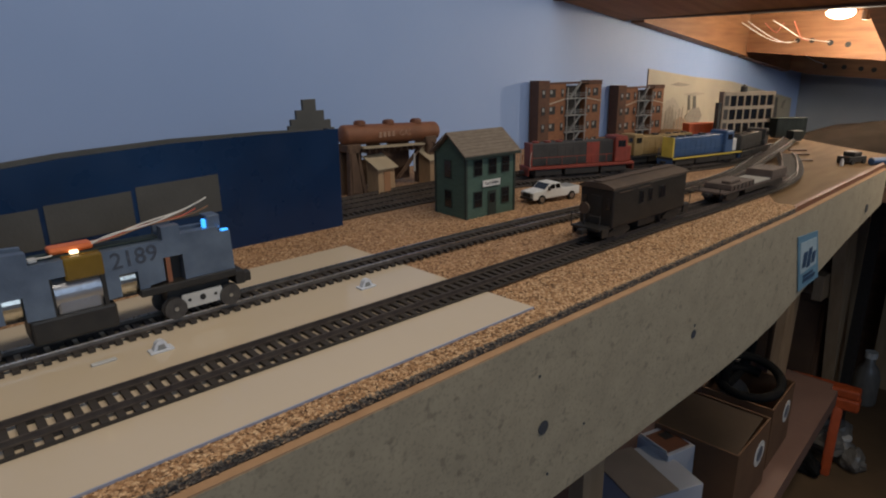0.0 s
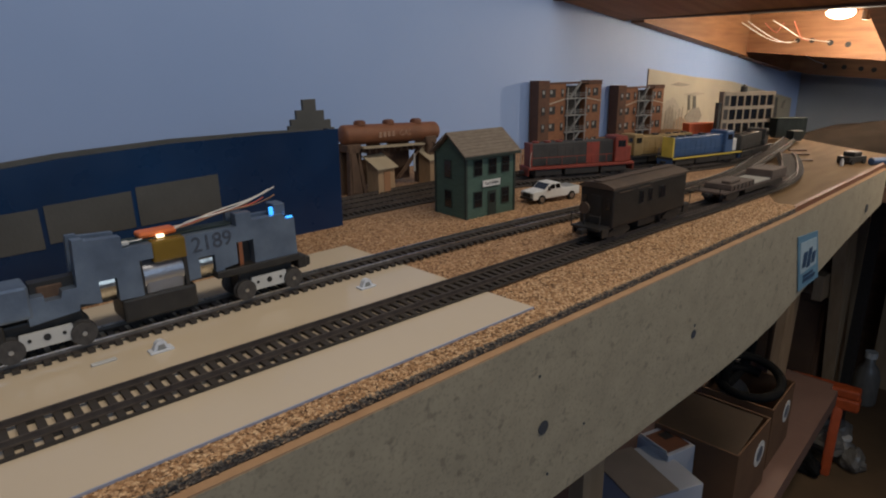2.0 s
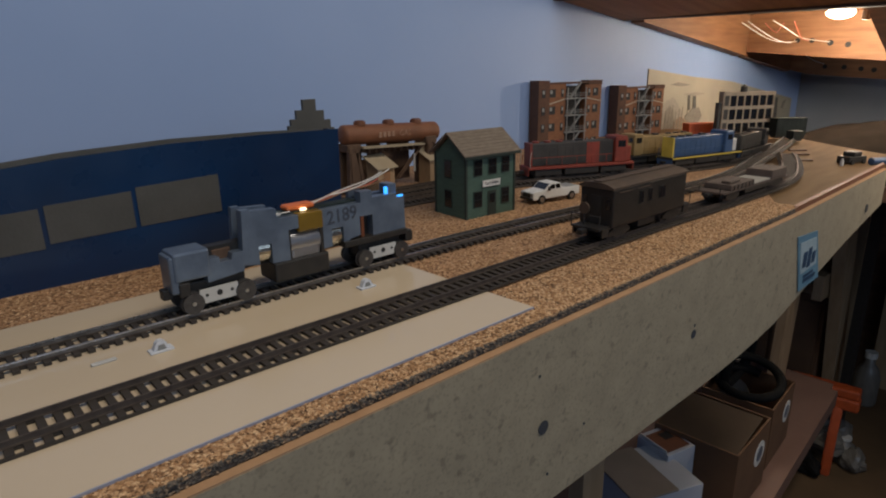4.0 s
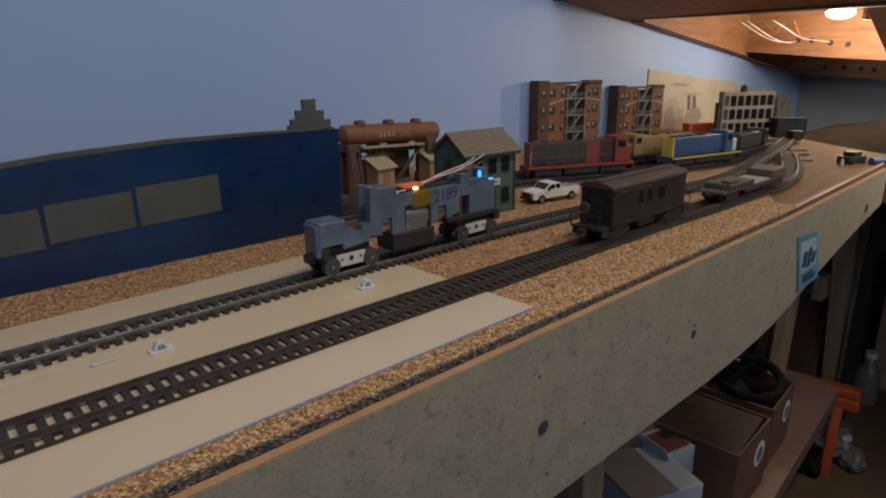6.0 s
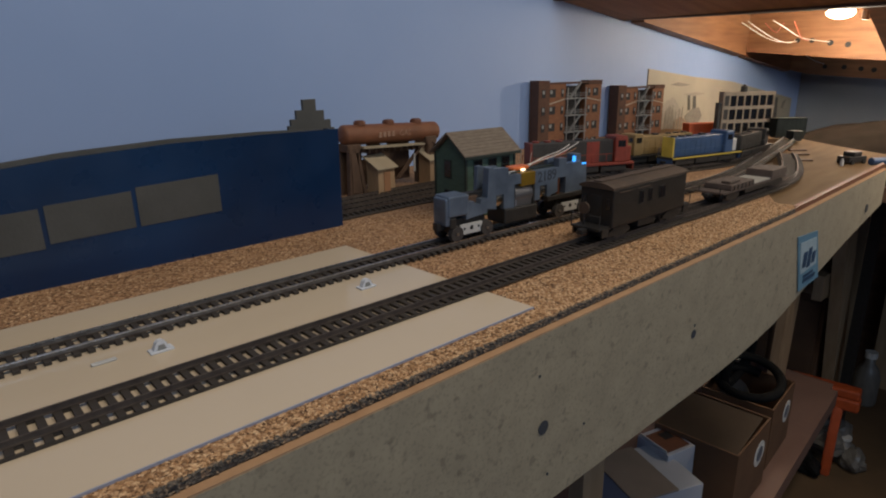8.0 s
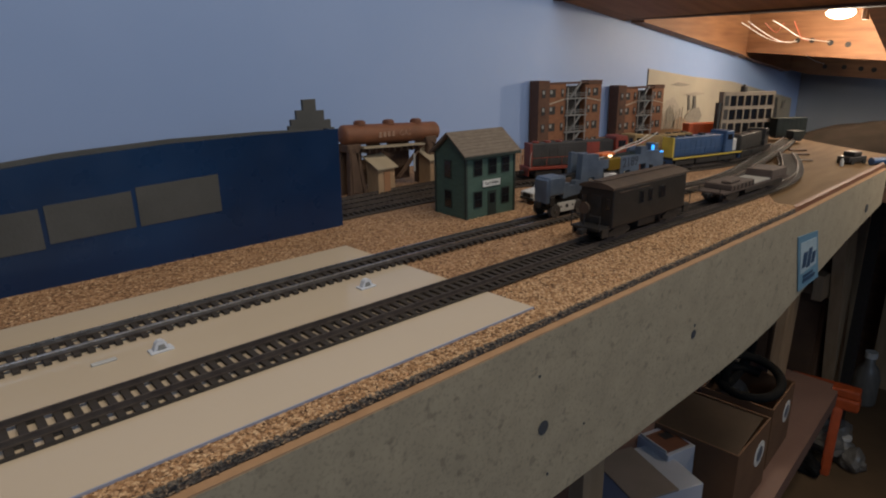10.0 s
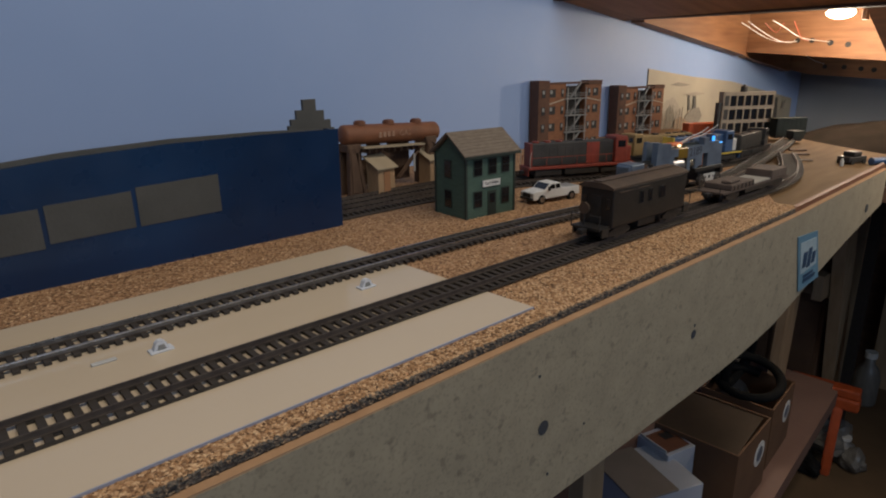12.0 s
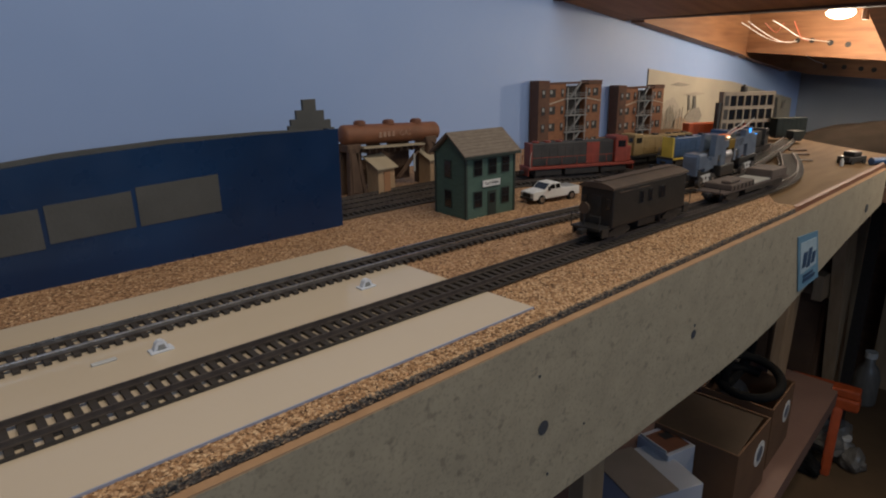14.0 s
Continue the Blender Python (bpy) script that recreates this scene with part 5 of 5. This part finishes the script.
def hanging_wires():
    for pts, m in (([(1.1, 0.47, 0.192), (1.14, 0.452, 0.170), (1.2, 0.44, 0.158), (1.245, 0.43, 0.162)], WIRE_WHITE), ([(1.1, 0.46, 0.193), (1.15, 0.44, 0.166), (1.21, 0.425, 0.156), (1.245, 0.434, 0.164)], WIRE_WHITE),
                   ([(1.1, 0.42, 0.192), (1.13, 0.412, 0.182), (1.17, 0.405, 0.168), (1.21, 0.40, 0.163), (1.248, 0.378, 0.159)], WIRE_WHITE), ([(1.12, 0.44, 0.190), (1.14, 0.43, 0.172), (1.13, 0.42, 0.178), (1.12, 0.41, 0.189)], WIRE_RED),
                   ([(1.12, 0.395, 0.190), (1.16, 0.40, 0.172), (1.2, 0.405, 0.162), (1.248, 0.412, 0.1626)], WIRE_RED), ([(1.26, 0.42, 0.140), (1.33, 0.43, 0.128), (1.395, 0.427, 0.1216)], WIRE_WHITE)):
        k = 1.28 if pts[0][0] > 1.25 else 1.198
        ob = wire("hanging_wire", [EYE + (Vector(p) - EYE) * k for p in pts], 0.0007, m)
        tagged(ob, "thin loose electrical wire hanging from the joists", "wire", "hanging wires")


hanging_wires()

# ---- under the bench ----
SHELF_Z = -0.52


def leg(poly, y0, y1, m=LEG_WOOD):
    part("leg", prism(NB(), poly, y0, y1), m, BENCH, "unpainted pine leg")


def under_bench():
    leg([(1.305, -0.101), (1.365, -0.101), (1.335, SHELF_Z), (1.275, SHELF_Z)], 0.388, 0.405)
    leg([(1.47, -0.101), (1.545, -0.101), (1.70, -0.75), (1.635, -0.75)], 0.36, 0.385)
    leg([(1.64, -0.101), (1.715, -0.101), (1.78, -0.75), (1.71, -0.75)], 0.36, 0.385)
    leg([(0.388, -0.0125), (0.420, -0.0125), (0.420, -0.75), (0.388, -0.75)], 0.255, 0.27)
    leg([(-0.2, -0.0125), (-0.165, -0.0125), (-0.165, -0.75), (-0.2, -0.75)], 0.255, 0.29)
    t = thing("bench_rail", Matrix(), "pale wooden cross rail behind the legs", "rail")
    part("rail", B(1.5, 1.94, 0.388, 0.41, -0.40, -0.34, bevel=0.002), LEG_WOOD, t)
    t = thing("storage_shelf", Matrix(), "red-brown wooden shelf under the bench", "shelf")
    part("board", prism(NB(), [(0.3, 0.235), (0.9, 0.268), (1.36, 0.303), (1.36, 0.62), (0.3, 0.62)], SHELF_Z - 0.018, SHELF_Z, "z"), SHELF_RED, t)
    part("lip", prism(NB(), [(0.3, 0.218), (0.9, 0.250), (1.33, 0.286), (1.33, 0.302), (0.9, 0.2675), (0.3, 0.2345)], SHELF_Z - 0.03, SHELF_Z + 0.002, "z"), SHELF_RED, t, "pale front lip")


under_bench()


def carton(m, L, W, Hh, wall, inside, label, flaps=True, disc=True):
    t = thing("open_carton", m, label, "box", "cartons on the shelf")
    k = 0.003
    part("base", B(0, L, 0, W, 0, k), wall, t)
    part("front_panel", B(0, L, 0, k, k, Hh), wall, t)
    part("back_panel", B(0, L, W - k, W, k, Hh), wall, t)
    part("end_panel", B(0, k, k, W - k, k, Hh), wall, t)
    part("end_panel", B(L - k, L, k, W - k, k, Hh), wall, t)
    if flaps:
        part("top_flap", prism(NB(), [(k, Hh - 0.002), (L * 0.75, Hh + 0.012), (L * 0.75, Hh + 0.014), (k, Hh)], k, W - k), inside, t, "half-closed brown flap")
    if disc:
        part("round_mark", C((L * 0.72, -0.0004, Hh * 0.62), (L * 0.72, 0.0006, Hh * 0.62), Hh * 0.18, 24), SIGN_WHITE, t, "plain round pale mark")
        part("inner_mark", C((L * 0.72, -0.0010, Hh * 0.62), (L * 0.72, -0.0003, Hh * 0.62), Hh * 0.105, 24), GREY_ZINC, t, "blue round mark")
    return t


carton(pose(0.795, 0.272, SHELF_Z, 0, 0, 3), 0.135, 0.125, 0.118, CARTON, CARTON_IN, "brown cardboard carton with a half-open flap")
carton(pose(0.965, 0.288, SHELF_Z, 0, 0, 5), 0.125, 0.115, 0.112, CARTON, CARTON_IN, "brown cardboard carton holding a black coil", False)


def white_carton():
    t = thing("white_carton", pose(0.623, 0.33, SHELF_Z, 0, 0, -22), "white carton with a grey-brown lid", "box")
    part("body", B(0, 0.112, 0, 0.1, 0, 0.101, bevel=0.001), WHITE_BOX, t)
    part("lid", B(-0.001, 0.070, -0.001, 0.101, 0.1012, 0.1045, bevel=0.0008), GREY_LID, t, "grey-brown lid panel")
    t = thing("red_label_box", pose(0.735, 0.345, SHELF_Z, 0, 0, -15), "small carton with red and white printed top", "box")
    part("body", B(0, 0.055, 0, 0.06, 0, 0.110, bevel=0.001), WHITE_BOX, t)
    part("red_panel", B(0.004, 0.05, 0.006, 0.052, 0.1101, 0.1108), RED_TRIM, t, "red printed panel")
    part("white_flap", prism(NB(), [(0.0015, 0.1101), (-0.001, 0.1165), (0.0002, 0.1168), (0.0030, 0.1101)], 0.004, 0.055), SIGN_WHITE, t)
    part("dark_label", B(0.026, 0.044, 0.030, 0.046, 0.1109, 0.1113), INK, t, "small black printed label")


white_carton()


def coil():
    t = thing("hose_coil", pose(1.02, 0.352, SHELF_Z + 0.108, 10, -4, 0), "black coiled hose resting in the carton", "hose")
    wire("hose", [(0.054 * math.cos(k * 0.25), 0.048 * math.sin(k * 0.25), 0.0042 * k * 0.25) for k in range(32)], 0.0080, RUBBISH_DARK, t)
    wire("raised_loop", [(0.050 * math.cos(k * 0.25) + 0.012, 0.030, 0.034 + 0.046 * math.sin(k * 0.25)) for k in range(26)], 0.0085, RUBBISH_DARK, t, "hose loop standing upright")


coil()


def jug(m, s, mt, label):
    t = thing("plastic_bottle", m, label, "bottle", "bottles on the floor")
    bm = NB()
    prof = [(0.0, 0.0), (0.9, 0.02), (1.0, 0.15), (1.0, 1.2), (0.8, 1.6), (0.42, 1.85), (0.4, 2.1)]
    rings = []
    for r, z in prof[1:]:
        rings.append([bm.verts.new((s * r * math.cos(a * math.pi / 10), s * r * math.sin(a * math.pi / 10), s * z)) for a in range(20)])
    for a, b in zip(rings, rings[1:]):
        for i in range(20):
            bm.faces.new((a[i], a[(i + 1) % 20], b[(i + 1) % 20], b[i]))
    bm.faces.new(rings[0][::-1])
    bm.faces.new(rings[-1])
    part("bottle", bm, mt, t, "", True)
    part("cap", C((0, 0, s * 2.1), (0, 0, s * 2.35), s * 0.48, 16), OFFWHITE, t)


jug(pose(1.785, 0.327, -0.75) @ Matrix.Diagonal((0.72, 0.72, 1.5, 1)), 0.042, CLEAR_GREY, "cloudy grey plastic bottle on the floor")
jug(pose(1.47, 0.285, -0.75), 0.026, CLEAR_GREY, "small grey plastic bottle on the floor")
jug(pose(1.10, 0.41, SHELF_Z), 0.05, CLEAR_GREY, "pale plastic jug on the shelf")


def floor_clutter():
    t = thing("bar_clamp", pose(1.378, 0.284, -0.75, 0, 0, 8), "orange plastic bar clamp leaning on the floor", "clamp")
    curve = [(0.0, 0.0), (0.004, 0.05), (0.014, 0.10), (0.030, 0.145), (0.046, 0.18)]
    back = [(x + 0.020 + 0.004 * (i % 2), z) for i, (x, z) in enumerate(curve)]
    bar = prism(NB(), curve + back[::-1], 0.0, 0.018)
    bmesh.ops.bevel(bar, geom=list(bar.edges), offset=0.003, segments=2, affect="EDGES")
    part("bar", bar, ORANGE_CORD, t, "curved orange handle")
    part("jaw", B(0.036, 0.068, -0.026, 0.110, 0.178, 0.200, bevel=0.005), ORANGE_CORD, t, "orange clamp jaw arm")
    part("head", B(0.034, 0.070, -0.028, 0.022, 0.150, 0.179, bevel=0.006), ORANGE_CORD, t, "thick orange clamp head")
    part("pad", C((0.052, 0.10, 0.150), (0.052, 0.10, 0.178), 0.012, 16), RED_TRIM, t, "red-brown round pad")
    t = thing("plastic_bag", pose(1.47, 0.335, -0.75), "crumpled pale plastic bag on the floor", "bag")
    for i in range(5):
        bm = NB()
        bmesh.ops.create_icosphere(bm, subdivisions=3, radius=0.04, matrix=Matrix.Translation((0.03 * math.cos(i * 1.9), 0.035 * math.sin(i * 1.9), 0.03 + 0.008 * i)) @ Matrix.Diagonal((1.1, 0.9, 0.7, 1)))
        for v in bm.verts:
            v.co += v.normal * 0.014 * noise.noise(v.co * 45 + Vector((i, 0, 0)))
        part("fold", bm, CLEAR_GREY, t)
    t = thing("plastic_tub", pose(1.50, 0.332, -0.75, 0, 0, 20), "low white plastic tub lying on the floor", "tub")
    part("tub", cyl(NB(), (0, 0, 0), (0, 0, 0.05), 0.034, 20, 0.042), WHITE_BOX, t)
    part("rim", cyl(NB(), (0, 0, 0.05), (0, 0, 0.056), 0.045, 20), WHITE_BOX, t)
    t = thing("paper_bag", pose(1.46, 0.266, -0.75, 0, 0, 35), "small crumpled grey paper bag on the floor", "bag")
    bm = NB()
    bmesh.ops.create_icosphere(bm, subdivisions=3, radius=0.034, matrix=Matrix.Translation((0, 0, 0.022)) @ Matrix.Diagonal((1.25, 0.8, 0.65, 1)))
    for v in bm.verts:
        v.co += v.normal * 0.012 * noise.noise(v.co * 55)
        v.co.z = max(v.co.z, 0.0)
    part("paper", bm, CLEAR_GREY, t)
    t = thing("black_cloth", pose(1.38, 0.345, -0.75, 0, 0, 60), "crumpled black cloth on the floor", "cloth")
    bm = NB()
    bmesh.ops.create_icosphere(bm, subdivisions=3, radius=0.045, matrix=Matrix.Translation((0, 0, 0.02)) @ Matrix.Diagonal((1.3, 0.6, 0.5, 1)))
    for v in bm.verts:
        v.co += v.normal * 0.014 * noise.noise(v.co * 40)
        v.co.z = max(v.co.z, 0.0)
    part("cloth", bm, RUBBISH_DARK, t)
    t = thing("dark_cabinet", Matrix(), "dark brown cabinet against the end wall", "cabinet")
    part("body", B(1.60, 1.94, 0.40, 0.63, -0.75, -0.42, bevel=0.003), CARTON, t)
    part("top", B(1.59, 1.945, 0.39, 0.64, -0.419, -0.39, bevel=0.002), LEG_WOOD, t)
    part("door", B(1.594, 1.599, 0.41, 0.51, -0.73, -0.44), CARTON, t)
    part("door", B(1.594, 1.599, 0.52, 0.62, -0.73, -0.44), CARTON, t)
    t = thing("leaning_board", Matrix(), "unpainted pine board standing at the end wall", "board")
    part("board", B(1.90, 1.93, 0.28, 0.345, -0.75, -0.36, bevel=0.002), LEG_WOOD, t)
    t = thing("dark_post", Matrix(), "black steel post behind the bench", "post")
    part("post", B(1.60, 1.625, 0.325, 0.345, -0.75, -0.101), BLACK, t)


floor_clutter()


def motions():
    times = [(0.0, 0.0530), (0.5, 0.0543), (1.0, 0.0622), (1.5, 0.0752), (2.0, 0.0925), (2.5, 0.1128), (3.0, 0.1332), (5.5, 0.2400), (6.0, 0.2635), (6.5, 0.2890), (7.0, 0.3160), (7.5, 0.3432), (8.0, 0.3725),
             (10.5, 0.5090), (11.0, 0.5335), (11.5, 0.5595), (12.0, 0.5860), (12.5, 0.6130), (13.0, 0.6385), (13.5, 0.6625), (14.0, 0.6855)]
    rows = []
    for i in range(57):
        s = i * 0.25
        rows.append((s, line_pose(BACK_LINE, glide(times, s), 0.0055)))
    walk(LOCO, rows)
    for w, x in LOCO_WHEELS:
        turns = []
        for i in range(141):
            s = i * 0.1
            turns.append((s, Matrix.Translation((x, 0, 0.0058)) @ Matrix.Rotation((glide(times, s) - 0.0530) / 0.0058, 4, "Y")))
        walk(w, turns)


motions()
